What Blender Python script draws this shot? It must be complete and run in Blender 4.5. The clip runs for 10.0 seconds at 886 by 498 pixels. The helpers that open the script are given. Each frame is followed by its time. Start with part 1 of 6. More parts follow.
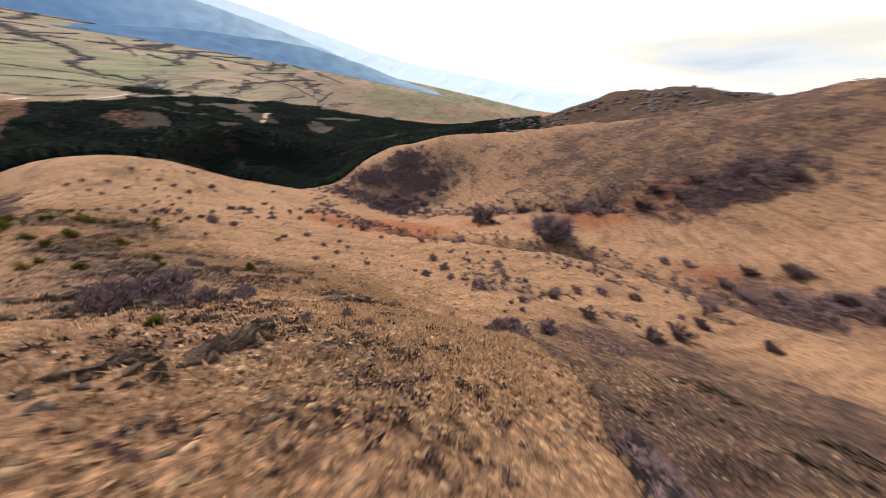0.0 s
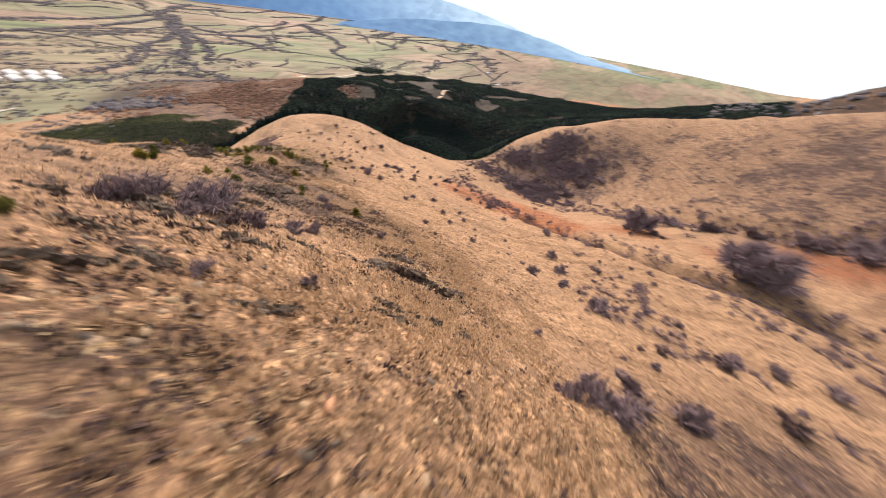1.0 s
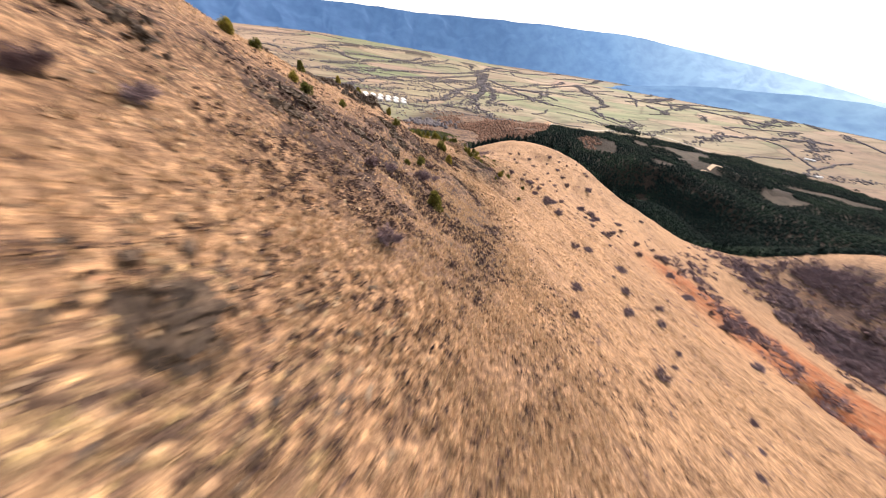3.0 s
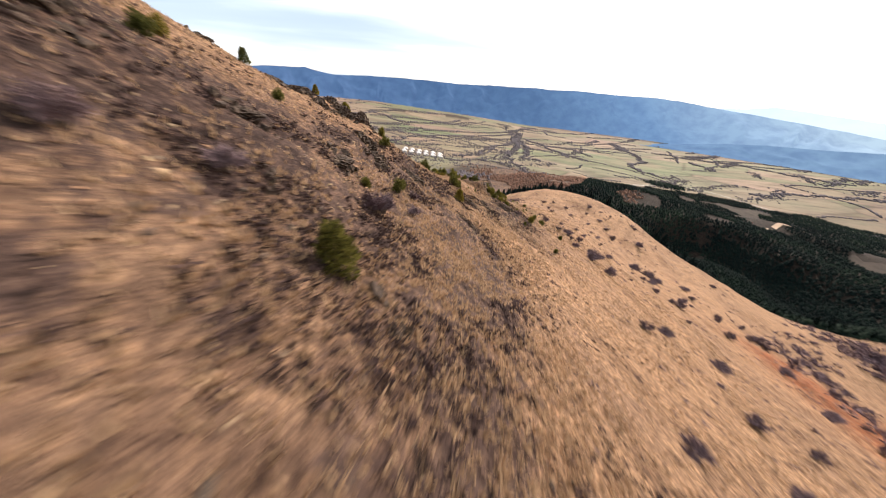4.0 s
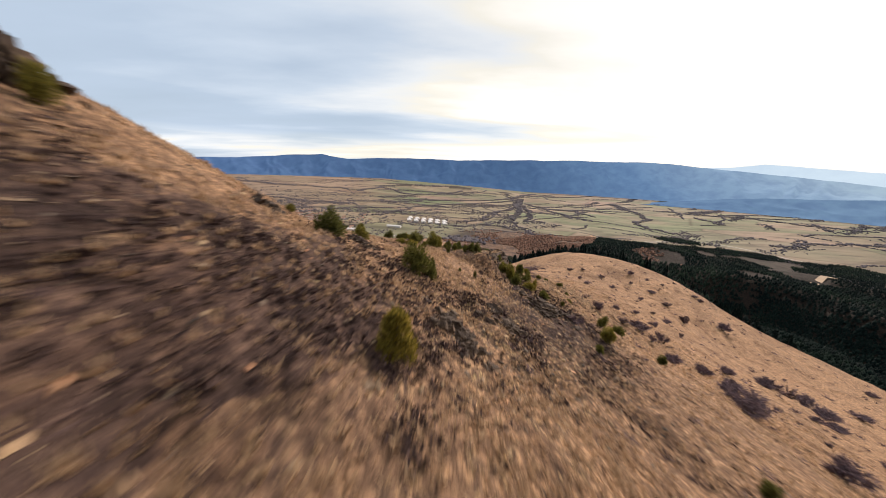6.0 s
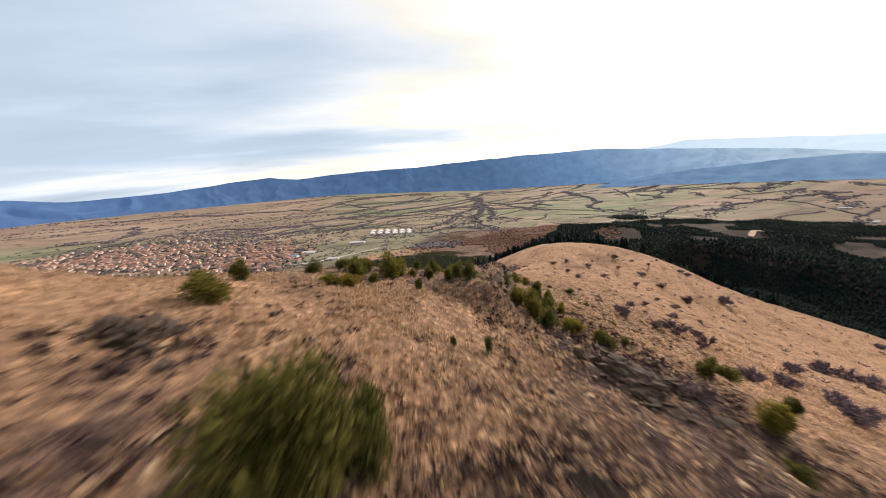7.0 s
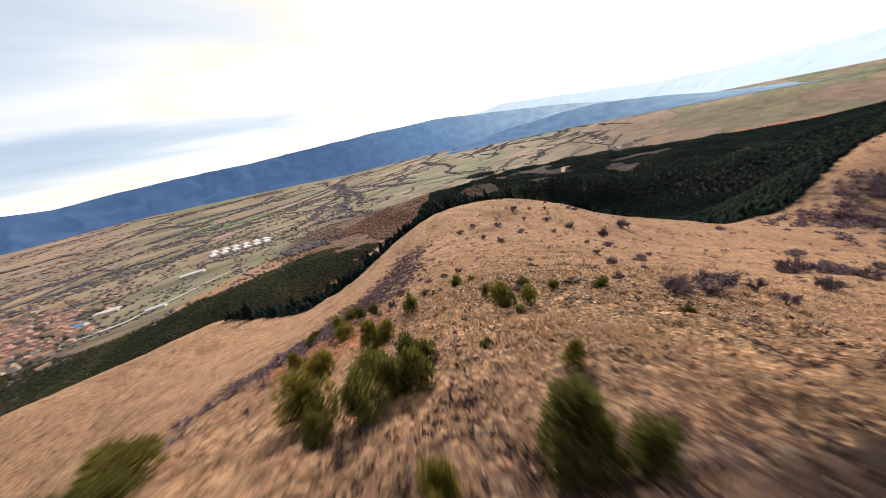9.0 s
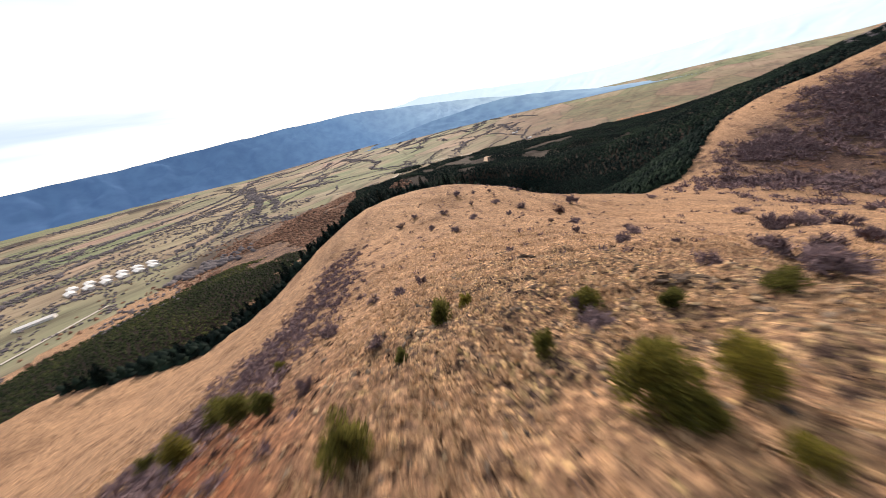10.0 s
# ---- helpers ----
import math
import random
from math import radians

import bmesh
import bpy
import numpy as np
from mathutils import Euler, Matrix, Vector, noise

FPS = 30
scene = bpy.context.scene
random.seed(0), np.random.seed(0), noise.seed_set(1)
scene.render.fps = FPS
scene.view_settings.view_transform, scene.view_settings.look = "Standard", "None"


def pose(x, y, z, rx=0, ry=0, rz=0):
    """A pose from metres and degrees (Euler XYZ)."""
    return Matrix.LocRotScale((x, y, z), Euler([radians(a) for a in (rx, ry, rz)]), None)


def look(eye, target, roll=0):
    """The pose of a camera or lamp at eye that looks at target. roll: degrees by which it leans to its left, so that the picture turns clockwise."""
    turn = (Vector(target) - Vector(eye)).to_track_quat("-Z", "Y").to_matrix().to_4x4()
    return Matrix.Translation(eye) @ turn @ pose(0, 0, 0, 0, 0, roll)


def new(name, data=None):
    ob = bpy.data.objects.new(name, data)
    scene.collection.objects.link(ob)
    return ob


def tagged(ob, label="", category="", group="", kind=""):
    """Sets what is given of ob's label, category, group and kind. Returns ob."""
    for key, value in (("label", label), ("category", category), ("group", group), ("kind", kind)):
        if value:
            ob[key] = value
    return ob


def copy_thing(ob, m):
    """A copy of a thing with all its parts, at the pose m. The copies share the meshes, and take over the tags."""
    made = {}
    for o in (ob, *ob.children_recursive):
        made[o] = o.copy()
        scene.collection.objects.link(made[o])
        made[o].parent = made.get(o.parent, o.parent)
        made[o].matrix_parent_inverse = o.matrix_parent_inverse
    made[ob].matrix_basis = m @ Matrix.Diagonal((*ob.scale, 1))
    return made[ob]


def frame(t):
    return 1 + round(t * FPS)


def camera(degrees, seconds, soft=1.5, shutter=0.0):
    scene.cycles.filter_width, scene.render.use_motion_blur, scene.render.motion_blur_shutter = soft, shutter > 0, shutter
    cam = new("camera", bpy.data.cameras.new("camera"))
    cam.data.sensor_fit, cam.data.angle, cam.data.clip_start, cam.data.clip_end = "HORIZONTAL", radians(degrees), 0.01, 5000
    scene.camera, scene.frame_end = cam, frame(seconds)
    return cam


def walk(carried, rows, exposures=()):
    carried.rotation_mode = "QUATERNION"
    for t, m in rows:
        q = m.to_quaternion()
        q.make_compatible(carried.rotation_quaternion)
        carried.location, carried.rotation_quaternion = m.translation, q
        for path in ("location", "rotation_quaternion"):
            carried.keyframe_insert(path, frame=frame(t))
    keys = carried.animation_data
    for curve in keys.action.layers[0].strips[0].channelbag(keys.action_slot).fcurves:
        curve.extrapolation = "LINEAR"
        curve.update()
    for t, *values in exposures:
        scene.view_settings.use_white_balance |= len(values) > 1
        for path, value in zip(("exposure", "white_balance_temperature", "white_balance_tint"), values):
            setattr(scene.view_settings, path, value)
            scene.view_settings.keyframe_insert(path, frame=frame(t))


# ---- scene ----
cam = camera(116.61, 10.0, soft=0.85, shutter=0.5)
PATH = [
    (0, (0.00, 0.00, 0.00), (0.00, 8.38, -5.46), 13.26),
    (0.5, (2.47, 5.31, -2.85), (0.32, 12.89, -9.01), 11.48),
    (1, (4.03, 11.00, -6.17), (0.06, 17.35, -12.80), 9.30),
    (1.5, (4.16, 17.71, -10.77), (-1.20, 22.68, -17.59), 8.01),
    (2, (1.94, 24.72, -16.02), (-4.42, 28.36, -22.83), 7.80),
    (2.5, (-2.78, 31.30, -21.44), (-9.87, 33.81, -28.03), 8.24),
    (2.7, (-5.24, 33.82, -23.61), (-12.60, 35.91, -30.05), 8.05),
    (3.8, (-24.58, 44.37, -34.63), (-33.12, 44.97, -39.79), 6.23),
    (4, (-28.34, 45.65, -36.40), (-37.08, 46.04, -41.25), 5.88),
    (4.5, (-38.02, 48.22, -39.98), (-47.14, 48.19, -44.08), 5.06),
    (5, (-48.64, 50.21, -42.99), (-58.04, 49.95, -46.37), 4.68),
    (5.5, (-59.59, 51.62, -44.87), (-69.17, 51.35, -47.74), 3.94),
    (5.7, (-64.30, 51.96, -45.29), (-73.90, 51.73, -48.10), 3.58),
    (6.8, (-86.95, 52.75, -49.09), (-96.61, 53.56, -51.55), -3.25),
    (7, (-90.72, 52.75, -49.54), (-100.34, 53.83, -52.04), -4.56),
    (7.5, (-99.81, 52.89, -50.91), (-109.27, 54.76, -53.56), -7.56),
    (8, (-108.86, 53.98, -52.01), (-118.01, 56.75, -54.95), -10.47),
    (8.5, (-117.73, 55.88, -54.18), (-126.37, 59.67, -57.51), -12.17),
    (9, (-126.20, 58.50, -56.70), (-134.13, 63.29, -60.46), -13.35),
    (9.5, (-134.40, 61.98, -59.67), (-141.52, 67.64, -63.82), -14.06),
    (10, (-142.34, 66.44, -63.30), (-148.66, 72.80, -67.72), -14.52),
]
walk(cam, [(t, look(eye, target, roll)) for t, eye, target, roll in PATH],
     [(0.0, 0.18), (1.0, 0.7), (2.0, 1.0), (2.5, 1.0), (4.0, 0.55), (4.5, 0.4), (5.5, 0.02), (7.0, 0.15), (8.5, 0.15), (10.0, 0.35)])

# ---- light ----
SUN_AZ, SUN_EL = -50.0, 29.0          # degrees from +y towards +x, and above the horizon
sun = new("sun", bpy.data.lights.new("sun", "SUN"))
sun.data.energy, sun.data.angle, sun.data.color = 5.0, radians(1.0), (1.0, 0.855, 0.755)
sa, se = radians(SUN_AZ), radians(SUN_EL)
sun.matrix_world = look((math.sin(sa) * math.cos(se) * 900, math.cos(sa) * math.cos(se) * 900, math.sin(se) * 900), (0, 0, 0))

world = bpy.data.worlds.new("world")
scene.world = world
world.use_nodes = True
wt = world.node_tree
wt.nodes.clear()


def wnode(kind, operation=""):
    n = wt.nodes.new(kind)
    if operation:
        n.operation = operation
    return n


w_out, w_mix = wnode("ShaderNodeOutputWorld"), wnode("ShaderNodeMixShader")
w_sky, w_cloud = wnode("ShaderNodeBackground"), wnode("ShaderNodeBackground")
sky = wnode("ShaderNodeTexSky")
sky.sky_type, sky.sun_disc = "NISHITA", False
sky.sun_elevation, sky.sun_rotation, sky.air_density, sky.dust_density = se, sa, 1.0, 1.0
w_sky.inputs["Strength"].default_value = 0.075
wt.links.new(sky.outputs[0], w_sky.inputs["Color"])
# a thin streaky cloud veil, laid out on a flat layer overhead
w_geo, w_sep = wnode("ShaderNodeTexCoord"), wnode("ShaderNodeSeparateXYZ")
wt.links.new(w_geo.outputs["Generated"], w_sep.inputs[0])
w_up = wnode("ShaderNodeMath", operation="MAXIMUM")
w_up.inputs[1].default_value = 0.0
wt.links.new(w_sep.outputs["Z"], w_up.inputs[0])
w_lift = wnode("ShaderNodeMath", operation="ADD")
w_lift.inputs[1].default_value = 0.10
wt.links.new(w_up.outputs[0], w_lift.inputs[0])
w_flat = wnode("ShaderNodeCombineXYZ")
for axis in "XY":
    w_div = wnode("ShaderNodeMath", operation="DIVIDE")
    wt.links.new(w_sep.outputs[axis], w_div.inputs[0])
    wt.links.new(w_lift.outputs[0], w_div.inputs[1])
    wt.links.new(w_div.outputs[0], w_flat.inputs[axis])
w_map = wnode("ShaderNodeMapping")
w_map.inputs["Rotation"].default_value = (0, 0, radians(20))
w_map.inputs["Scale"].default_value = (0.55, 0.22, 1.0)
wt.links.new(w_flat.outputs[0], w_map.inputs["Vector"])
w_noise = wnode("ShaderNodeTexNoise")
w_noise.inputs["Scale"].default_value, w_noise.inputs["Detail"].default_value, w_noise.inputs["Roughness"].default_value = 1.3, 6.0, 0.5
wt.links.new(w_map.outputs[0], w_noise.inputs["Vector"])
# the veil is thicker and brighter to the north, and above the horizon
w_dot = wnode("ShaderNodeVectorMath", operation="DOT_PRODUCT")
w_dot.inputs[1].default_value = (math.sin(radians(-18)) * 0.85, math.cos(radians(-18)) * 0.85, 0.52)
wt.links.new(w_geo.outputs["Generated"], w_dot.inputs[0])
w_ramp = wnode("ShaderNodeMapRange")
w_ramp.inputs["From Min"].default_value, w_ramp.inputs["From Max"].default_value = 0.30, 0.62
w_ramp.inputs["To Min"].default_value, w_ramp.inputs["To Max"].default_value = 0.72, 1.0
wt.links.new(w_noise.outputs["Fac"], w_ramp.inputs["Value"])
w_glow = wnode("ShaderNodeMath", operation="MULTIPLY_ADD")
w_glow.inputs[1].default_value = 0.8
w_wave = wnode("ShaderNodeMath", operation="MULTIPLY_ADD")
w_wave.inputs[1].default_value = 0.09
wt.links.new(w_noise.outputs["Fac"], w_wave.inputs[0])
wt.links.new(w_sep.outputs["Z"], w_wave.inputs[2])
w_band = wnode("ShaderNodeValToRGB")
bands = [(0.095, 0.52), (0.125, 0.50), (0.150, 0.10), (0.185, 0.12), (0.225, 0.34), (0.30, 0.26), (0.6, 0.26)]
while len(w_band.color_ramp.elements) < len(bands):
    w_band.color_ramp.elements.new(0.5)
for e, (spot, v) in zip(w_band.color_ramp.elements, bands):
    e.position, e.color = spot, (v, v, v, 1)
wt.links.new(w_wave.outputs[0], w_band.inputs[0])
w_low = wnode("ShaderNodeMath", operation="SUBTRACT")
w_low.inputs[1].default_value = 0.5
wt.links.new(w_band.outputs[0], w_low.inputs[0])
wt.links.new(w_low.outputs[0], w_glow.inputs[2])
wt.links.new(w_dot.outputs["Value"], w_glow.inputs[0])
w_vary = wnode("ShaderNodeMath", operation="MULTIPLY_ADD")
w_vary.inputs[1].default_value = 1.5
wt.links.new(w_noise.outputs["Fac"], w_vary.inputs[0])
wt.links.new(w_glow.outputs[0], w_vary.inputs[2])
w_tone = wnode("ShaderNodeValToRGB")
tones = [(0.30, (0.55, 0.655, 0.80)), (0.52, (0.67, 0.76, 0.88)), (0.72, (0.91, 0.93, 0.95)), (0.83, (1.0, 0.945, 0.83)), (0.96, (1.14, 1.08, 1.0))]
while len(w_tone.color_ramp.elements) < len(tones):
    w_tone.color_ramp.elements.new(0.5)
for e, (spot, c) in zip(w_tone.color_ramp.elements, tones):
    e.position, e.color = spot, (*c, 1)
wt.links.new(w_vary.outputs[0], w_tone.inputs[0])
wt.links.new(w_tone.outputs[0], w_cloud.inputs["Color"])
w_cloud.inputs["Strength"].default_value = 1.0
wt.links.new(w_ramp.outputs[0], w_mix.inputs["Fac"])
wt.links.new(w_sky.outputs[0], w_mix.inputs[1])
wt.links.new(w_cloud.outputs[0], w_mix.inputs[2])
wt.links.new(w_mix.outputs[0], w_out.inputs["Surface"])


# ---- materials ----
class Mat:
    """A procedural material under construction."""

    def __init__(self, name, rough=0.9, spec=0.2):
        self.m = bpy.data.materials.new(name)
        self.m.use_nodes = True
        self.t = self.m.node_tree
        self.b = self.t.nodes["Principled BSDF"]
        self.b.inputs["Roughness"].default_value = rough
        self.b.inputs["Specular IOR Level"].default_value = spec
        self.co = self.t.nodes.new("ShaderNodeTexCoord").outputs["Object"]

    def noise(self, scale, detail=4.0, rough=0.6, stretch=None):
        n = self.t.nodes.new("ShaderNodeTexNoise")
        n.inputs["Scale"].default_value, n.inputs["Detail"].default_value, n.inputs["Roughness"].default_value = scale, detail, rough
        co = self.co
        if stretch:
            mp = self.t.nodes.new("ShaderNodeMapping")
            mp.inputs["Scale"].default_value, mp.inputs["Rotation"].default_value = stretch[:3], (0, 0, radians(stretch[3]))
            self.t.links.new(co, mp.inputs["Vector"])
            co = mp.outputs[0]
        self.t.links.new(co, n.inputs["Vector"])
        return n.outputs["Fac"]

    def cells(self, scale, feature="F1", stretch=None, out="Color"):
        n = self.t.nodes.new("ShaderNodeTexVoronoi")
        n.feature = feature
        n.inputs["Scale"].default_value = scale
        co = self.co
        if stretch:
            mp = self.t.nodes.new("ShaderNodeMapping")
            mp.inputs["Scale"].default_value, mp.inputs["Rotation"].default_value = stretch[:3], (0, 0, radians(stretch[3]))
            self.t.links.new(co, mp.inputs["Vector"])
            co = mp.outputs[0]
        self.t.links.new(co, n.inputs["Vector"])
        return n.outputs[out]

    def ramp(self, fac, stops, hard=False):
        r = self.t.nodes.new("ShaderNodeValToRGB")
        if hard:
            r.color_ramp.interpolation = "CONSTANT"
        while len(r.color_ramp.elements) < len(stops):
            r.color_ramp.elements.new(0.5)
        for e, (at, c) in zip(r.color_ramp.elements, stops):
            e.position, e.color = at, (*c, 1) if len(c) == 3 else c
        self.t.links.new(fac, r.inputs[0])
        return r.outputs[0]

    def mix(self, fac, a, b, how="MIX"):
        n = self.t.nodes.new("ShaderNodeMix")
        n.data_type, n.blend_type = "RGBA", how
        for value, socket in ((fac, n.inputs[0]), (a, n.inputs[6]), (b, n.inputs[7])):
            if hasattr(value, "links"):
                self.t.links.new(value, socket)
            else:
                socket.default_value = value if isinstance(value, float) else (*value, 1)
        return n.outputs[2]

    def math(self, how, a, b):
        n = self.t.nodes.new("ShaderNodeMath")
        n.operation = how
        for value, socket in ((a, n.inputs[0]), (b, n.inputs[1])):
            if hasattr(value, "links"):
                self.t.links.new(value, socket)
            else:
                socket.default_value = value
        return n.outputs[0]

    def attr(self, name):
        n = self.t.nodes.new("ShaderNodeAttribute")
        n.attribute_name = name
        s = self.t.nodes.new("ShaderNodeSeparateColor")
        self.t.links.new(n.outputs["Color"], s.inputs[0])
        return s.outputs

    def random(self, island=False):
        if island:
            return self.t.nodes.new("ShaderNodeNewGeometry").outputs["Random Per Island"]
        return self.t.nodes.new("ShaderNodeObjectInfo").outputs["Random"]

    def bump(self, height, dist, strength=1.0, under=None):
        n = self.t.nodes.new("ShaderNodeBump")
        n.inputs["Distance"].default_value, n.inputs["Strength"].default_value = dist, strength
        self.t.links.new(height, n.inputs["Height"])
        if under:
            self.t.links.new(under, n.inputs["Normal"])
        return n.outputs[0]

    def done(self, colour, normal=None, leaf=0.0):
        self.t.links.new(colour, self.b.inputs["Base Color"])
        if normal:
            self.t.links.new(normal, self.b.inputs["Normal"])
        return self.m


def ground_material():
    k = Mat("hillside_ground", 0.95, 0.1)
    rock, red, dark = k.attr("cover")[:3]
    big, mid, fine, grain = k.noise(0.045, 5), k.noise(0.35, 5), k.noise(2.2, 6, 0.7), k.noise(11.0, 4, 0.7)
    grass = k.ramp(mid, [(0.25, (0.196, 0.128, 0.095)), (0.42, (0.390, 0.254, 0.162)), (0.62, (0.495, 0.324, 0.204)), (0.8, (0.340, 0.228, 0.160))])
    tint = k.ramp(big, [(0.3, (0.306, 0.210, 0.157)), (0.52, (0.480, 0.320, 0.203)), (0.75, (0.400, 0.250, 0.163))])
    grass = k.mix(0.45, grass, tint)
    clump = k.ramp(fine, [(0.28, (0.22, 0.19, 0.18)), (0.44, (0.72, 0.70, 0.68)), (0.58, (1.0, 1.0, 1.0)), (0.75, (1.45, 1.36, 1.2))])
    grass = k.mix(0.8, grass, clump, "MULTIPLY")
    # broken slate and gravel
    stone = k.cells(4.6, out="Color")
    sep = k.t.nodes.new("ShaderNodeSeparateColor")
    k.t.links.new(stone, sep.inputs[0])
    chips = k.ramp(sep.outputs[0], [(0.0, (0.050, 0.036, 0.036)), (0.25, (0.150, 0.108, 0.088)), (0.50, (0.380, 0.268, 0.178)), (0.75, (0.44, 0.345, 0.180)), (0.90, (0.66, 0.46, 0.28))])
    edge = k.cells(4.6, "DISTANCE_TO_EDGE", out="Distance")
    gaps = k.ramp(edge, [(0.0, (0.22, 0.19, 0.20)), (0.11, (1, 1, 1))])
    chips = k.mix(0.8, chips, gaps, "MULTIPLY")
    where = k.math("ADD", k.math("MULTIPLY", rock, 0.70), k.math("MULTIPLY", k.math("SUBTRACT", k.noise(0.45, 7, 0.7), 0.5), 2.4))
    sel = k.ramp(where, [(0.42, (0, 0, 0)), (0.75, (1, 1, 1))])
    colour = k.mix(sel, grass, chips)
    rust = k.ramp(fine, [(0.3, (0.15, 0.060, 0.037)), (0.55, (0.36, 0.140, 0.066)), (0.8, (0.36, 0.19, 0.10))])
    colour = k.mix(k.math("MULTIPLY", red, k.ramp(mid, [(0.35, (0.4, 0.4, 0.4)), (0.55, (1, 1, 1))])), colour, rust)
    # tone of litter, also used where the dark mask paints shade
    litter = k.ramp(mid, [(0.3, (0.044, 0.032, 0.034)), (0.55, (0.104, 0.072, 0.064)), (0.75, (0.17, 0.112, 0.088))])
    patch = k.math("ADD", k.math("MULTIPLY", k.math("SUBTRACT", 0.5, k.noise(0.30, 8, 0.74, (1, 1, 1.6, 0))), 2.3), k.math("MULTIPLY", k.math("SUBTRACT", 0.5, k.noise(0.055, 4, 0.6)), 2.2))
    bare = k.ramp(k.math("ADD", dark, patch), [(0.58, (0, 0, 0)), (0.80, (0.95, 0.95, 0.95))])
    # forest floor: needle litter, its colour darkened further for shade under the pines
    wood = k.ramp(dark, [(0.86, (0, 0, 0)), (0.94, (1, 1, 1))])
    colour = k.mix(k.math("MAXIMUM", k.math("MAXIMUM", bare, k.math("MULTIPLY", dark, 0.72)), wood), colour, k.mix(wood, litter, (0.030, 0.023, 0.019)))
    # sheep paths along the contours
    paths = k.ramp(k.noise(1.0, 5, 0.6, (0.035, 0.035, 0.75, 0)), [(0.36, (0.62, 0.60, 0.60)), (0.52, (1.0, 1.0, 1.0)), (0.7, (1.10, 1.08, 1.05))])
    colour = k.mix(0.7, colour, paths, "MULTIPLY")
    turf = k.ramp(k.noise(0.8, 8, 0.76), [(0.36, (0.20, 0.17, 0.18)), (0.46, (0.80, 0.77, 0.76)), (0.6, (1.08, 1.06, 1.02))])
    colour = k.mix(0.8, colour, turf, "MULTIPLY")
    # tussocks: pale heads, with litter and painted-in shadow dark between, strongest on stony ground
    heads = k.math("ADD", k.cells(2.3, out="Distance"), k.math("MULTIPLY", k.math("SUBTRACT", k.noise(5.0, 5, 0.65), 0.5), 1.0))
    tussock = k.ramp(heads, [(0.06, (2.0, 1.84, 1.54)), (0.28, (1.42, 1.34, 1.22)), (0.46, (0.80, 0.73, 0.71)), (0.68, (0.26, 0.22, 0.24))])
    colour = k.mix(k.math("ADD", k.math("MULTIPLY", rock, 0.28), 0.38), colour, tussock, "MULTIPLY")
    colour = k.mix(0.8, colour, k.ramp(grain, [(0.36, (0.28, 0.25, 0.26)), (0.48, (0.86, 0.84, 0.82)), (0.66, (1.38, 1.34, 1.26))]), "MULTIPLY")
    n1 = k.bump(fine, 0.25, 0.9)
    n1 = k.bump(k.math("SUBTRACT", 1.0, heads), 0.12, 0.6, n1)
    n2 = k.bump(edge, 0.12, 0.6, n1)
    return k.done(colour, k.bump(grain, 0.05, 0.8, n2))


def field_material():
    k = Mat("valley_fields", 0.95, 0.1)
    s = k.t.nodes.new("ShaderNodeSeparateColor")
    k.t.links.new(k.cells(0.0042, stretch=(1.0, 0.40, 1.0, 28)), s.inputs[0])
    base = k.ramp(s.outputs[0], [(0.0, (0.148, 0.162, 0.092)), (0.16, (0.272, 0.198, 0.146)), (0.34, (0.128, 0.158, 0.084)), (0.52, (0.262, 0.174, 0.137)), (0.66, (0.190, 0.170, 0.118)), (0.84, (0.285, 0.210, 0.152))], True)
    wide = k.ramp(k.noise(0.0011, 4), [(0.35, (0.256, 0.178, 0.137)), (0.50, (0.162, 0.172, 0.102)), (0.64, (0.268, 0.189, 0.148))])
    colour = k.mix(0.5, base, wide)
    # broad stubble fields beyond the village
    stubble = k.ramp(s.outputs[1], [(0.0, (0.225, 0.152, 0.118)), (0.4, (0.300, 0.212, 0.155)), (0.75, (0.200, 0.158, 0.112)), (1.0, (0.260, 0.174, 0.136))])
    colour = k.mix(k.attr("cover")[0], colour, stubble)
    streak = k.ramp(k.noise(0.016, 7, 0.72, (1.0, 0.22, 1, 28)), [(0.36, (0.42, 0.38, 0.40)), (0.48, (0.86, 0.85, 0.85)), (0.62, (1.10, 1.10, 1.08))])
    colour = k.mix(0.75, colour, streak, "MULTIPLY")
    # narrow strips of garden land
    plots = k.t.nodes.new("ShaderNodeSeparateColor")
    k.t.links.new(k.cells(0.021, stretch=(1.0, 0.30, 1.0, 62)), plots.inputs[0])
    colour = k.mix(0.45, colour, k.ramp(plots.outputs[1], [(0.0, (0.72, 0.70, 0.70)), (0.5, (1.0, 0.98, 0.94)), (1.0, (1.18, 1.14, 1.08))]), "MULTIPLY")
    edge = k.ramp(k.cells(0.0042, "DISTANCE_TO_EDGE", (1.0, 0.40, 1.0, 28), "Distance"), [(0.0, (0.45, 0.41, 0.42)), (0.03, (1, 1, 1))])
    colour = k.mix(0.6, colour, edge, "MULTIPLY")
    scrub = k.ramp(k.noise(0.012, 6, 0.7), [(0.40, (0.070, 0.048, 0.042)), (0.58, (0.155, 0.096, 0.070))])
    colour = k.mix(k.attr("cover")[1], colour, scrub)
    colour = k.mix(k.attr("cover")[2], colour, k.ramp(k.noise(0.03, 5, 0.7), [(0.35, (0.018, 0.016, 0.013)), (0.6, (0.050, 0.037, 0.030))]))
    return k.done(colour)


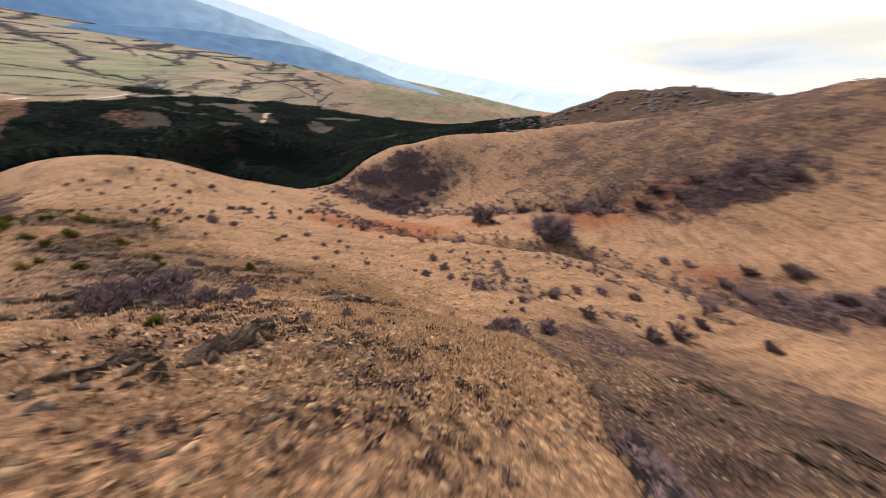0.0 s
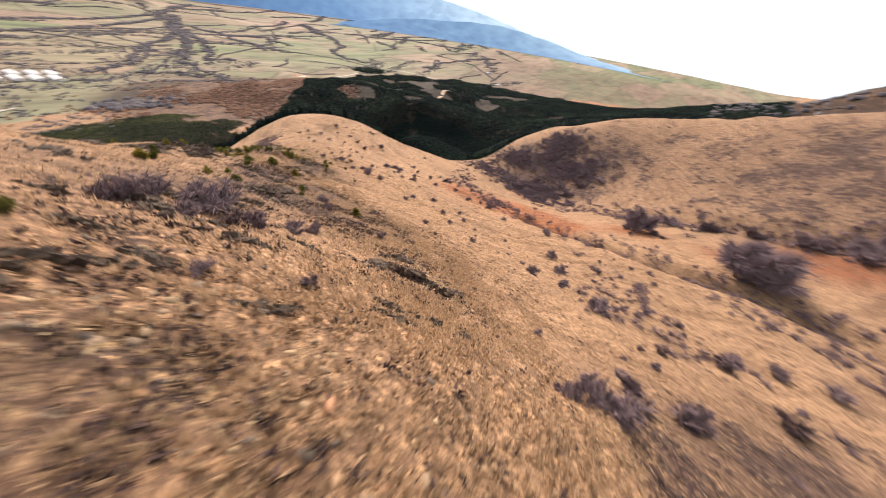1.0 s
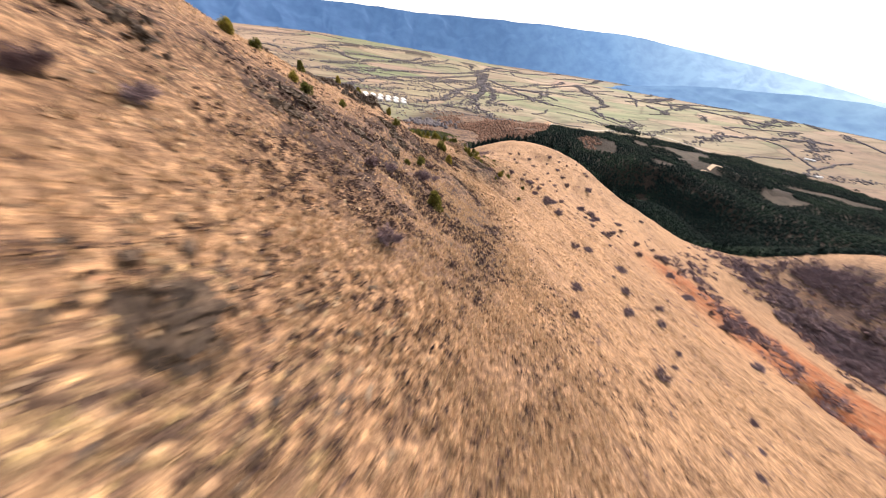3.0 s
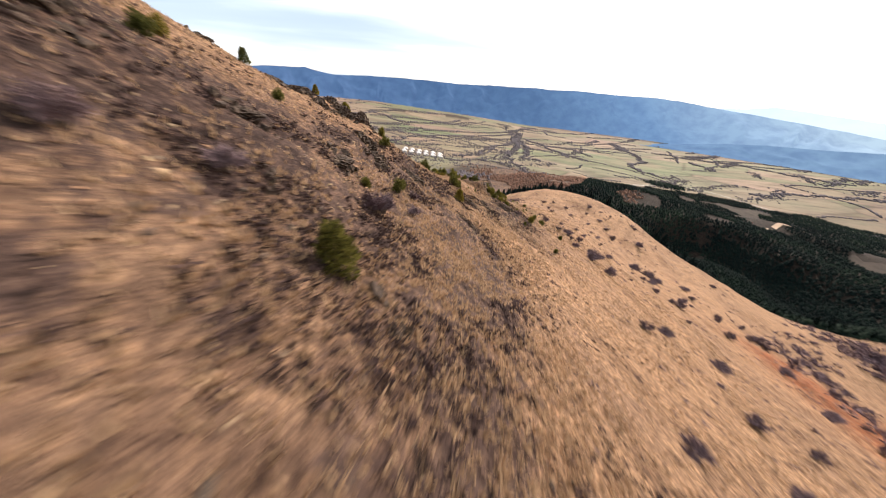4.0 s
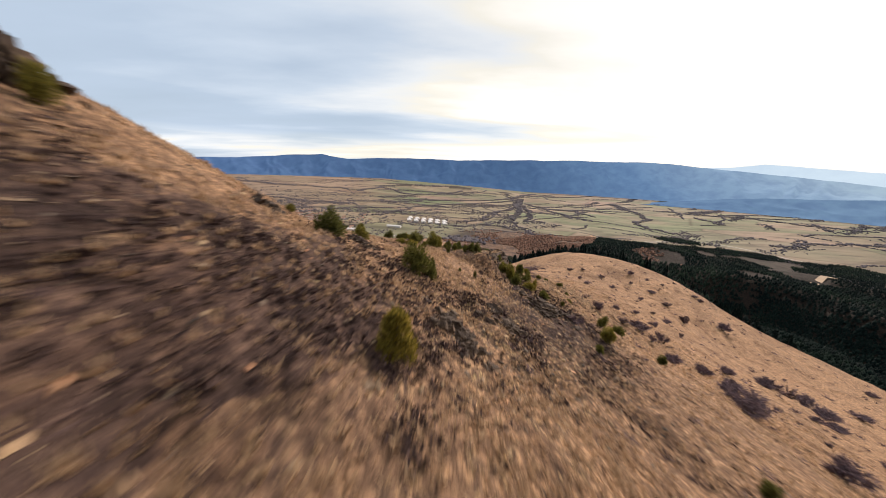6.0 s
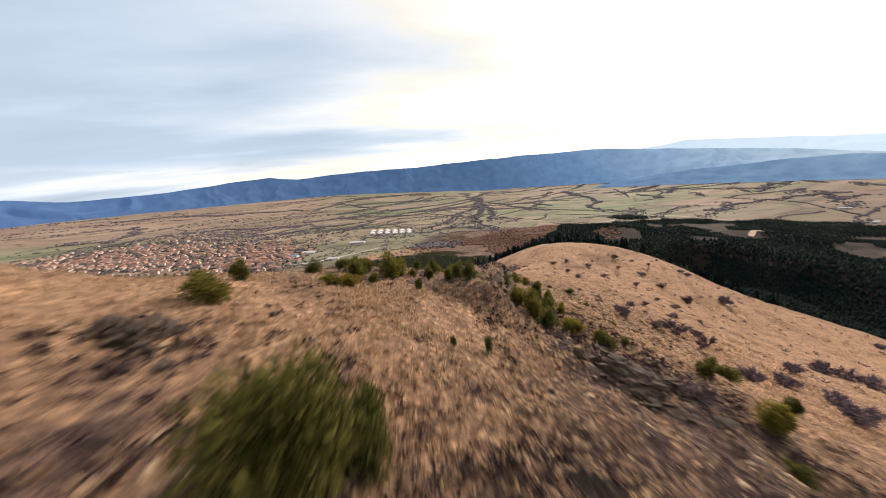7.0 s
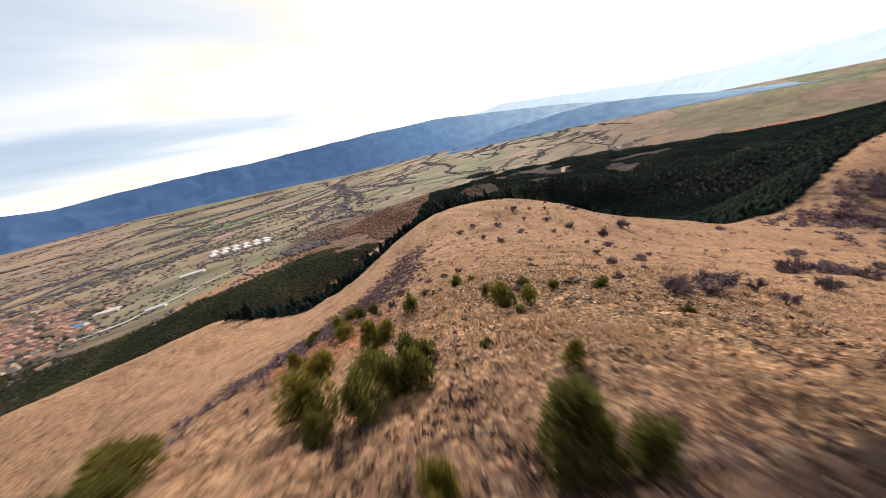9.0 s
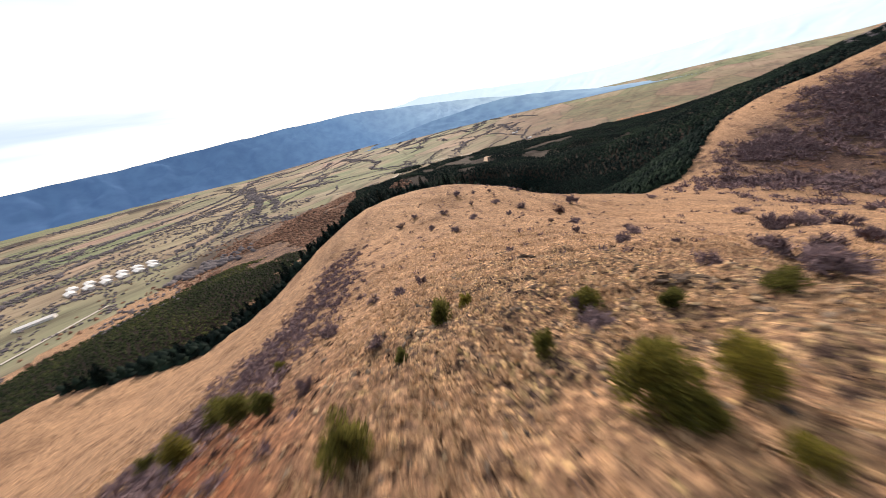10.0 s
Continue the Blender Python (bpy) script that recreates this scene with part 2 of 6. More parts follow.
def rock_material():
    k = Mat("slate_rock", 0.85, 0.25)
    c = k.ramp(k.noise(1.4, 7, 0.7), [(0.30, (0.028, 0.020, 0.018)), (0.5, (0.090, 0.063, 0.049)), (0.68, (0.19, 0.132, 0.092)), (0.85, (0.31, 0.225, 0.14))])
    lichen = k.ramp(k.noise(6.0, 5, 0.7), [(0.55, (0, 0, 0)), (0.68, (1, 1, 1))])
    c = k.mix(k.math("MULTIPLY", lichen, 0.55), c, (0.27, 0.205, 0.125))
    tone = k.ramp(k.random(True), [(0.0, (0.5, 0.48, 0.47)), (1.0, (1.05, 0.97, 0.86))])
    c = k.mix(0.8, c, tone, "MULTIPLY")
    return k.done(c, k.bump(k.noise(7.0, 8, 0.75), 0.12, 0.9))


def gravel_material():
    k = Mat("loose_stones", 0.9, 0.2)
    c = k.ramp(k.random(True), [(0.0, (0.055, 0.044, 0.040)), (0.3, (0.140, 0.105, 0.080)), (0.65, (0.270, 0.190, 0.126)), (0.92, (0.43, 0.305, 0.180)), (1.0, (0.46, 0.235, 0.135))])
    c = k.mix(0.5, c, k.ramp(k.noise(9, 5, 0.7), [(0.3, (0.5, 0.5, 0.5)), (0.7, (1.2, 1.2, 1.2))]), "MULTIPLY")
    return k.done(c, k.bump(k.noise(14, 5), 0.03, 0.8))


def plant_material(name, dark, light, island=True, spread=None, stands=False):
    k = Mat(name, 0.9, 0.04)
    c = k.ramp(k.random(island), [(0.0, dark), (1.0, light)])
    if stands:
        c = k.mix(1.0, c, k.ramp(k.noise(0.011, 5, 0.6), [(0.34, (0.50, 0.55, 0.62)), (0.5, (0.95, 0.95, 0.92)), (0.66, (1.9, 1.65, 1.25))]), "MULTIPLY")
    if spread:
        c = k.mix(0.6, c, k.ramp(k.random(False), spread), "MULTIPLY")
    return k.done(c)


def plain_material(name, dark, light, scale, rough=0.85, bump=0.0, random=None):
    k = Mat(name, rough, 0.2)
    c = k.ramp(k.noise(scale, 6, 0.65), [(0.3, dark), (0.7, light)])
    if random:
        c = k.mix(0.85, c, k.ramp(k.random(), random), "MULTIPLY")
    return k.done(c, k.bump(k.noise(scale * 4, 4), bump, 0.7) if bump else None)


def hazed_backdrop_material(name, tones, glow, contrast):
    """Far mountains: a backdrop with a glow of its own, the haze of kilometres of air painted into its colour. tones:
    (northing, colour) from the clear south to the hazy north.
    """
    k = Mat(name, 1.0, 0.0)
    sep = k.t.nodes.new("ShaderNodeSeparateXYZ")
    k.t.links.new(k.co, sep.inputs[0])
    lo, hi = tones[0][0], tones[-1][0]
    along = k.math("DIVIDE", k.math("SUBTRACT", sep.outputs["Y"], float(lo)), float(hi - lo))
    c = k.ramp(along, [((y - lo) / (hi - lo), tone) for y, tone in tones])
    # woods on the slopes, and the relief shading of the ribs painted in as mottling
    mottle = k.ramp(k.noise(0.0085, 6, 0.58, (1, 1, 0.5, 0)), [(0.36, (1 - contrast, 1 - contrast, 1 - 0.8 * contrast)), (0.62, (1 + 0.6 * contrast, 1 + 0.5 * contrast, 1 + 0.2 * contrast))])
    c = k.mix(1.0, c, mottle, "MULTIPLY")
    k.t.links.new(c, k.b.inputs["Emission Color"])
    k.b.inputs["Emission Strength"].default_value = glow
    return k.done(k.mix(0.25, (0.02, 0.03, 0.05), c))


M_GROUND, M_FIELD, M_ROCK, M_GRAVEL = ground_material(), field_material(), rock_material(), gravel_material()
M_TUFT = plant_material("dry_grass", (0.24, 0.15, 0.092), (0.58, 0.40, 0.25))
M_HEATH = plant_material("dwarf_heath_twigs", (0.030, 0.020, 0.021), (0.105, 0.068, 0.060))
M_TWIG = plant_material("bare_twigs", (0.085, 0.060, 0.070), (0.245, 0.173, 0.182))
M_STEM = plain_material("bark", (0.06, 0.045, 0.036), (0.17, 0.13, 0.10), 9.0, bump=0.02)
M_JUNI = plant_material("juniper_needles", (0.042, 0.045, 0.016), (0.225, 0.202, 0.060), spread=[(0, (0.40, 0.52, 0.50)), (0.55, (0.85, 0.88, 0.72)), (0.85, (1.6, 1.4, 0.75)), (1, (2.1, 1.6, 0.8))])


def shine_through(material, share):
    """Thin blades and needles let some of the light pass."""
    t = material.node_tree
    leaf, both, front = t.nodes.new("ShaderNodeBsdfTranslucent"), t.nodes.new("ShaderNodeMixShader"), t.nodes["Principled BSDF"]
    t.links.new(front.inputs["Base Color"].links[0].from_socket, leaf.inputs["Color"])
    both.inputs["Fac"].default_value = share
    t.links.new(front.outputs[0], both.inputs[1])
    t.links.new(leaf.outputs[0], both.inputs[2])
    t.links.new(both.outputs[0], t.nodes["Material Output"].inputs["Surface"])


shine_through(M_TUFT, 0.45)
shine_through(M_JUNI, 0.40)
# darker than real needles: the crowns' self-shading is put into the colour
M_PINE = plant_material("self_shaded_needles", (0.003, 0.007, 0.007), (0.012, 0.021, 0.017), stands=True)
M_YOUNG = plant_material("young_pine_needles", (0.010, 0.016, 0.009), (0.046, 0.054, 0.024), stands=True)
M_GROVE = plant_material("leafless_crowns", (0.080, 0.072, 0.082), (0.150, 0.128, 0.132))
M_GARDEN = plant_material("garden_crowns", (0.040, 0.036, 0.038), (0.105, 0.088, 0.080))
M_SCRUB = plant_material("rusty_scrub", (0.095, 0.055, 0.042), (0.24, 0.135, 0.092))
M_WALL = plain_material("rendered_wall", (0.34, 0.30, 0.27), (0.52, 0.47, 0.42), 0.8, random=[(0, (0.72, 0.66, 0.62)), (1, (1.45, 1.45, 1.45))])
M_ROOF = plain_material("clay_tiles", (0.19, 0.100, 0.074), (0.31, 0.185, 0.142), 0.9, random=[(0, (0.34, 0.42, 0.52)), (0.3, (0.66, 0.68, 0.72)), (0.6, (0.92, 0.86, 0.82)), (1, (1.5, 1.5, 1.48))])
M_SHED = plain_material("white_sheeting", (0.50, 0.47, 0.46), (0.64, 0.61, 0.59), 0.2, 0.5)
M_BLUE = plain_material("blue_sheeting", (0.05, 0.22, 0.50), (0.08, 0.30, 0.60), 0.3, 0.5)
M_ROAD = plain_material("pale_road", (0.30, 0.27, 0.235), (0.42, 0.38, 0.33), 0.05)
M_TRACK = plain_material("dirt_track", (0.30, 0.20, 0.13), (0.42, 0.30, 0.20), 0.05)
# blue air haze painted into the tones, thicker towards the north
M_RANGE = hazed_backdrop_material("near_range", [(-3600, (0.078, 0.150, 0.320)), (-1800, (0.062, 0.120, 0.245)), (-600, (0.054, 0.108, 0.225)), (1200, (0.066, 0.128, 0.250)), (2300, (0.125, 0.222, 0.385)), (3200, (0.255, 0.365, 0.510)), (3900, (0.40, 0.51, 0.61))], 0.80, 0.15)
M_FOOT = hazed_backdrop_material("foothill", [(1700, (0.075, 0.145, 0.275)), (3000, (0.160, 0.255, 0.390)), (3500, (0.29, 0.40, 0.52))], 0.80, 0.16)
M_RANGE_FAR = hazed_backdrop_material("far_range", [(0, (0.42, 0.54, 0.67)), (4700, (0.60, 0.70, 0.78))], 0.92, 0.03)


# ---- landform ----
def smooth(a, b, v):
    u = np.clip((v - a) / (b - a), 0, 1)
    return u * u * (3 - 2 * u)


def value_noise(x, y, seed):
    ix, iy = np.floor(x), np.floor(y)
    fx, fy = x - ix, y - iy
    fx, fy = fx * fx * (3 - 2 * fx), fy * fy * (3 - 2 * fy)

    def corner(a, b):
        v = np.sin(a * 127.1 + b * 311.7 + seed * 74.7) * 43758.5453
        return v - np.floor(v)

    top = corner(ix, iy) * (1 - fx) + corner(ix + 1, iy) * fx
    low = corner(ix, iy + 1) * (1 - fx) + corner(ix + 1, iy + 1) * fx
    return (top * (1 - fy) + low * fy) * 2 - 1


def fbm(x, y, size, octaves, seed):
    total, amp = 0.0, 1.0
    for n in range(octaves):
        total = total + amp * value_noise(x / size + 13.7 * n, y / size - 7.3 * n, seed + n)
        size, amp = size * 0.47, amp * 0.5
    return total


# The hill: a sloping plane with broad swells on a 75 m lattice and narrow ones (20 m) along the spur and the ridge.
PLANE = (-33.31, 41.465, -30.768)
BROAD_X, BROAD_Y = [-340, -265, -190, -115, -40, 35, 110, 185, 260], [-110, -35, 40, 115, 190, 265, 340, 415]
BROAD = [
    -38.3, 10.2, -23.5, -1.9, 8.1, -31.1, 73.6, 38.5,
    -5.2, 18.6, 49.8, -12.2, 121.8, -25.3, -37.5, 53.8,
    39.4, -91.3, 40.5, -42.7, -5.1, 6.6, 2.8, -23.9,
    19.6, -19.4, 38.5, 27.5, 20.8, 1.4, 47.3, 51.3,
    -18.0, 64.9, -7.5, -54.3, 8.7, -27.1, -42.2, 55.6,
    -4.0, -0.9, -28.7, 61.6, -5.2, 14.0, 8.3, 35.1,
    -15.7, 32.8, -39.8, -14.3, -42.3, 9.6, 8.3, 30.7,
    -34.3, 26.8, -0.4, 7.3, 7.1, 14.3, -9.6, 11.9,
    -22.8, -2.5, -12.3, -31.6, 0.5, 42.8, 12.8, 14.6,
]
NARROW_AT = [(-2, 12), (-5, 32), (0, 55), (-25, 22), (-45, 25), (-38, 45), (-20, 62), (-60, 45), (-62, 65), (-78, 35), (-88, 55), (-85, 78), (-108, 62), (-112, 85), (-125, 50), (-135, 72), (-135, 98), (-155, 72), (-158, 98), (-180, 70), (-185, 120), (-205, 95)]
NARROW = [
    7.0, -1.5, 0.6, -2.4, -3.0, 2.6, -1.4, -4.4, -1.4, 4.1, -4.1,
    1.0, 3.5, -2.1, 0.9, 1.2, 0.1, 2.2, 2.0, -0.2, 2.6, 1.5,
]



def hill(x, y):
    z = PLANE[0] + PLANE[1] * x / 100 + PLANE[2] * y / 100
    n = 0
    for gx in BROAD_X:
        for gy in BROAD_Y:
            z = z + BROAD[n] * np.exp(-((x - gx) ** 2 + (y - gy) ** 2) / 11250.0)
            n += 1
    for (fx, fy), h in zip(NARROW_AT, NARROW):
        z = z + h * np.exp(-((x - fx) ** 2 + (y - fy) ** 2) / 800.0)
    return z


def valley(x, y):
    r = np.hypot(x + 60, y - 80)
    return -232 - 0.045 * np.clip(y, -800, 1200) + 0.022 * np.maximum(0, r - 2200)


def far_land(x, y):
    az, r = np.degrees(np.arctan2(x, y)), np.hypot(x, y)
    z = valley(x, y)
    east = smooth(8, 42, az) + smooth(-152, -178, az)
    z = z * (1 - east) + east * (2 + 0.035 * np.minimum(r, 2600) + 16 * fbm(x, y, 420, 3, 5))
    z = z + 205 * np.exp(-(((x - 440) / 380.0) ** 2 + ((y - 1250) / 260.0) ** 2) / 2) * (1 + 0.05 * fbm(x, y, 200, 3, 61))
    z = z + 125 * np.exp(-((x - 80) ** 2 + (y - 740) ** 2) / (2 * 200.0**2))
    for hx, hy, hh, hr in ((-3050, 180, 36, 170), (-2900, 640, 28, 150), (-2850, -350, 30, 170), (-2500, 900, 24, 110), (-2620, 420, 18, 100)):
        z = z + hh * np.exp(-((x - hx) ** 2 + (y - hy) ** 2) / (2.0 * hr**2))
    z = z + 46 * np.exp(-((x + 470) ** 2 + (y - 560) ** 2) / (2 * 150.0**2))
    z = z + 38 * np.exp(-((x + 760) ** 2 + (y - 420) ** 2) / (2 * 170.0**2))
    z = z + 30 * np.exp(-((x + 560) ** 2 + (y - 60) ** 2) / (2 * 150.0**2))
    rolling = smooth(350, 700, r) * (1 - smooth(1150, 1500, r)) * smooth(-90, -60, az)
    return z + rolling * 21 * fbm(x, y, 230, 3, 8)


# local rises and dips: x, y, radius, height; the last ones raise the golden spur beyond the western gully
SWELLS = [(2, 42, 10, -2.9), (-93, 65, 10, -2.1), (-41, 26, 10, 1.4), (-61, 41, 10, -0.5), (-88, 30, 10, 2.2), (-156, 165, 18, -1.5), (-120, 89, 10, -1.3), (-81, 140, 32, 1.3), (-81, 35, 18, -1.2),
          (-79, 16, 8, -1.4), (-91, 37, 6, -1.2), (-101, 42, 6, -1.6), (-74, 9, 8, -0.9), (-57, 2, 9, -1.6), (-110, 38, 9, -0.9), (-134, 40, 11, 1.9), (-150, 32, 12, 2.3), (-268, 128, 24, 5.0), (58, 402, 36, -10.0), (255, 300, 30, -5.0), (-180, 234, 17, 2.0), (-190, 198, 13, -2.5),
          (-200, 39, 32, 1.6), (-232, 57, 32, -2.4), (-234, 49, 32, -3.2), (-267, 56, 32, -6.1), (-273, 17, 18, -3.6), (-285, -25, 32, 4.9), (-268, -75, 32, 7.6), (-268, -75, 18, 6.1), (-278, -48, 32, 6.8), (-278, -48, 18, 2.9),
          (-290, -5, 32, 4.2), (-292, 10, 32, 3.6), (-295, 26, 18, 5.0), (-300, 40, 32, 2.5), (-335, 29, 32, 7.0), (-335, -80, 32, 10.6), (-345, 10, 32, 7.1), (-345, 10, 18, 3.1), (-350, -40, 32, 9.2), (-350, -40, 18, 5.2), (-335, -80, 18, 8.1)]
# gullies cut into the far slope: depth, half-width, line
GULLIES = [(6.5, 5.5, [(-30, 150), (-8, 141), (14, 134), (35, 128), (60, 128), (80, 120), (92, 108), (102, 95), (109, 83), (118, 68)]),
           (6.0, 7.5, [(20, 232), (50, 228), (98, 215), (131, 198), (147, 171), (160, 156), (178, 142)])]


def off_line(x, y, line):
    """Distance from a line of points."""
    best = np.full(np.shape(x), 1e9)
    for (ax, ay), (bx, by) in zip(line[:-1], line[1:]):
        f = np.clip(((x - ax) * (bx - ax) + (y - ay) * (by - ay)) / ((bx - ax) ** 2 + (by - ay) ** 2), 0, 1)
        best = np.minimum(best, np.hypot(x - ax - f * (bx - ax), y - ay - f * (by - ay)))
    return best


def swell(x, y):
    z = sum(h * np.exp(-((x - a) ** 2 + (y - b) ** 2) / (2.0 * r * r)) for a, b, r, h in SWELLS)
    for deep, wide, line in GULLIES:
        z = z - deep * np.exp(-((off_line(x, y, line) / wide) ** 2))
    return z


def ground(x, y):
    x, y = np.asarray(x, float), np.asarray(y, float)
    u = np.maximum(np.abs(x + 40) / 280.0, np.abs(y - 150) / 250.0)
    w = smooth(0.98, 1.75, u)
    return hill(x, y) * (1 - w) + far_land(x, y) * w + swell(x, y) - 10 * np.exp(-((x + 75) ** 2 + (y - 385) ** 2) / (2 * 40.0**2)) + 0.8 * np.exp(-((x + 131) ** 2 + (y - 47.5) ** 2) / 72.0)


ROCKY = [(6, 20, 4, .35), (-5, 29, 4, .35), (42, 22, 10, 1), (-13, 8, 7, .45), (6, 6, 5, .2), (-2, 7, 3.6, .8), (-110, 55, 5, -.5), (-9, 30, 4, .9), (-16, 32, 6, .5), (-26, 20, 6, .4), (-42, 27, 8, .7), (-55, 37, 7, .5), (-70, 50, 7, .55), (-80, 33, 8, .7),
         (-90, 57, 9, .8), (-104, 67, 8, 1), (-121, 63, 7, 1), (-140, 82, 13, .55), (-155, 92, 12, .6), (-128, 88, 9, .5), (24, 20, 9, .9), (34, 19, 6, .9), (-150, 74, 8, .5), (-185, 128, 12, .3)]
RUST = [(-28, 163, 11), (-10, 157, 9), (-46, 169, 9), (-60, 165, 16), (-36, 168, 14), (-84, 158, 9), (92, 190, 13), (118, 196, 10), (-160, 62, 4), (-153, 60, 3), (-153, 56.4, 3), (20, 178, 9), (60, 168, 8), (120, 108, 9), (-60, 250, 10), (-88, 296, 7), (-62, 262, 8), (-48, 300, 6), (150, 205, 12)]


# heathland, plus painted cloud shade on the far hill and shade in the hollow
HEATH_AND_SHADE = [(-52, 46, 6, .6), (-59, 48, 6, .6), (-44, 44, 5, .5), (-58, 36, 11, .3), (-72, 38, 11, .1), (-45, 34, 9, .1), (-97, 63, 7, .45), (-101, 67, 8, .5), (21, 11, 7, .6), (31, 20, 9, .6), (-10, 6, 6, .15), (-25, 13, 8, .2),
         (20, 330, 80, .35), (130, 280, 60, .5), (215, 245, 75, .9), (-60, 280, 26, .6), (42, 22, 15, 1), (-13, 5, 6, .3), (-121, 61, 6, .65), (-116, 58, 6, .15), (-128, 62, 6, .6), (-31, 38.5, 5, 1.2), (-38.5, 40, 5, .4), (-63, 45, 5, 1), (-56, 45, 5, .8), (30, 10, 12, .9), (55, 28, 14, .8), (20, 6, 8, .8), (-50, 39, 7, .4), (-60, 41, 8, .3), (-70, 43, 8, .15), (-38, 14, 10, .45), (36, 36, 10, .3), (-62, 42, 8, .3), (-76, 43, 8, .4), (-84, 45, 6, .5), (128, 78, 16, .6), (-42, 22, 10, .3), (-50, 42, 7, .5), (-168, 60, 9, .6), (-190, 76, 10, .5), (-45, 325, 34, .8), (-105, 315, 24, .7), (60, 60, 40, .2), (130, 100, 25, .4), (-30, 48, 14, .2), (-11.5, 26.6, 1.3, 1.3), (-9.5, 27.3, 1.3, 1.3), (-7.3, 28.4, 1.3, 1.3), (-118, 59.8, 3.2, 1.2), (-121.5, 61, 3, 1.2), (-124.0, 61.5, 2.2, .6), (-111, 54.5, 4, -.5), (-117.5, 56.6, 3, .7), (-121, 56.5, 3, .6), (-119, 59, 4, .5), (-1.8, 6.6, 2.6, .34), (-30.3, 40.6, 3, .6), (-97.5, 44, 4, .4), (-120, 47, 5, .45), (-115, 57, 3, .4), (-128, 42, 6, .35), (-3.5, 8.6, 2, .25), (-117, 61, 3, .4), (-105, 69, 3, .8), (14.5, 7.5, 3, 1)]


def brink_off(x, y):
    """How far east of the sharp brink of the spur."""
    return x - np.interp(y, [-10, 4, 8, 16, 26, 34], [7.0, 8.6, 9.9, 12.4, 11.6, 9.0])


def heath_and_shade(x, y):
    off = brink_off(x, y)
    east = 1 - (1 - smooth(-0.8, 0.8, off)) * (1 - smooth(26, 34, y)) * smooth(2, 5, x)
    # also darkens a narrow strip just east of the brink
    return np.clip(sum(s * np.exp(-((x - a) ** 2 + (y - b) ** 2) / (2 * r * r)) for a, b, r, s in HEATH_AND_SHADE) * east + 0.30 * smooth(0.2, 1.0, off) * (1 - smooth(5, 10, off)) * (1 - smooth(8, 13, y)), 0, 0.82)


def cover(x, y):
    """How stony, how rusty and how shaded by litter the soil is."""
    rock = sum(s * np.exp(-((x - a) ** 2 + (y - b) ** 2) / (2 * r * r)) for a, b, r, s in ROCKY)
    red = sum(np.exp(-((x - a) ** 2 + (y - b) ** 2) / (2 * r * r)) for a, b, r in RUST)
    return np.clip(rock, 0, 1), np.clip(red * 1.15, 0, 1)


# the edge of the pine forest, by bearing round the rounded shoulder of the ridge
EDGE_AZ = [-180, -132, -128, -110, -90, -66, -37, -12, 3, 7, 16, 34, 60, 180]
EDGE_NEAR = [999, 190, 150, 128, 118, 100, 92, 118, 140, 250, 262, 340, 900, 999]
FAR_AZ = [-180, -132, -128, -110, -90, -66, -60, -50, -37, -12, 3, 7, 16, 34, 60, 180]
EDGE_FAR = [0, 192, 190, 190, 200, 640, 860, 1240, 1380, 1390, 1400, 1380, 1200, 700, 400, 0]
# clearings in the forest: x, y, half-lengths, turn
CLEARINGS = [(-530, 600, 52, 30, 20), (-716, 1000, 95, 36, 50), (-568, 1256, 150, 34, 40), (-977, 950, 45, 30, 30), (-420, 930, 60, 28, 60), (-300, 1060, 110, 26, 75), (-250, 760, 70, 24, 60), (-820, 700, 40, 20, 10)]


def clearing(x, y):
    hit = np.zeros(np.shape(x), bool)
    for a, b, u, v, turn in CLEARINGS:
        c, s = math.cos(radians(turn)), math.sin(radians(turn))
        hit |= (((x - a) * c + (y - b) * s) / (0.6 * u)) ** 2 + ((-(x - a) * s + (y - b) * c) / (0.8 * v)) ** 2 + 0.9 * fbm(x, y, 40, 2, 35) < 1
    return hit


def forest(x, y, floor=False):
    """Where the pines stand; floor: where their soil is, clearings included."""
    az, r = np.degrees(np.arctan2(x + 150, y - 150)), np.hypot(x + 150, y - 150)
    wob = 14 * fbm(x, y, 60, 2, 21)
    inside = (r > np.interp(az, EDGE_AZ, EDGE_NEAR) + wob * 0.5) & (r < np.interp(az, FAR_AZ, EDGE_FAR) + 4 * wob)
    if floor:
        return inside
    glade = (fbm(x, y, 130, 3, 33) > 0.72) & (r > 560)
    return inside & ~glade & ~clearing(x, y)


def young_wood(x, y):
    az, r = np.degrees(np.arctan2(x + 142, y - 67)), np.hypot(x + 142, y - 67)
    near, far = np.interp(az, [-140, -105, -95], [215, 240, 330]), np.interp(az, [-165, -150, -137, -126, -116, -100], [960, 940, 860, 690, 590, 548])
    return (az > -165) & (az < -74 + 9 * fbm(x, y, 50, 3, 37)) & (r > near + 25 * fbm(x, y, 40, 2, 39)) & (r < far + 25 * fbm(x, y, 90, 2, 27)) & ~forest(x, y)


HOLLOW = [(-12.4, 26.4), (-10.2, 27.0), (-7.8, 28.1), (-6.6, 29.1)]


KNOLL_AXIS = [(-114.3, 57.5), (-123.4, 61.3)]


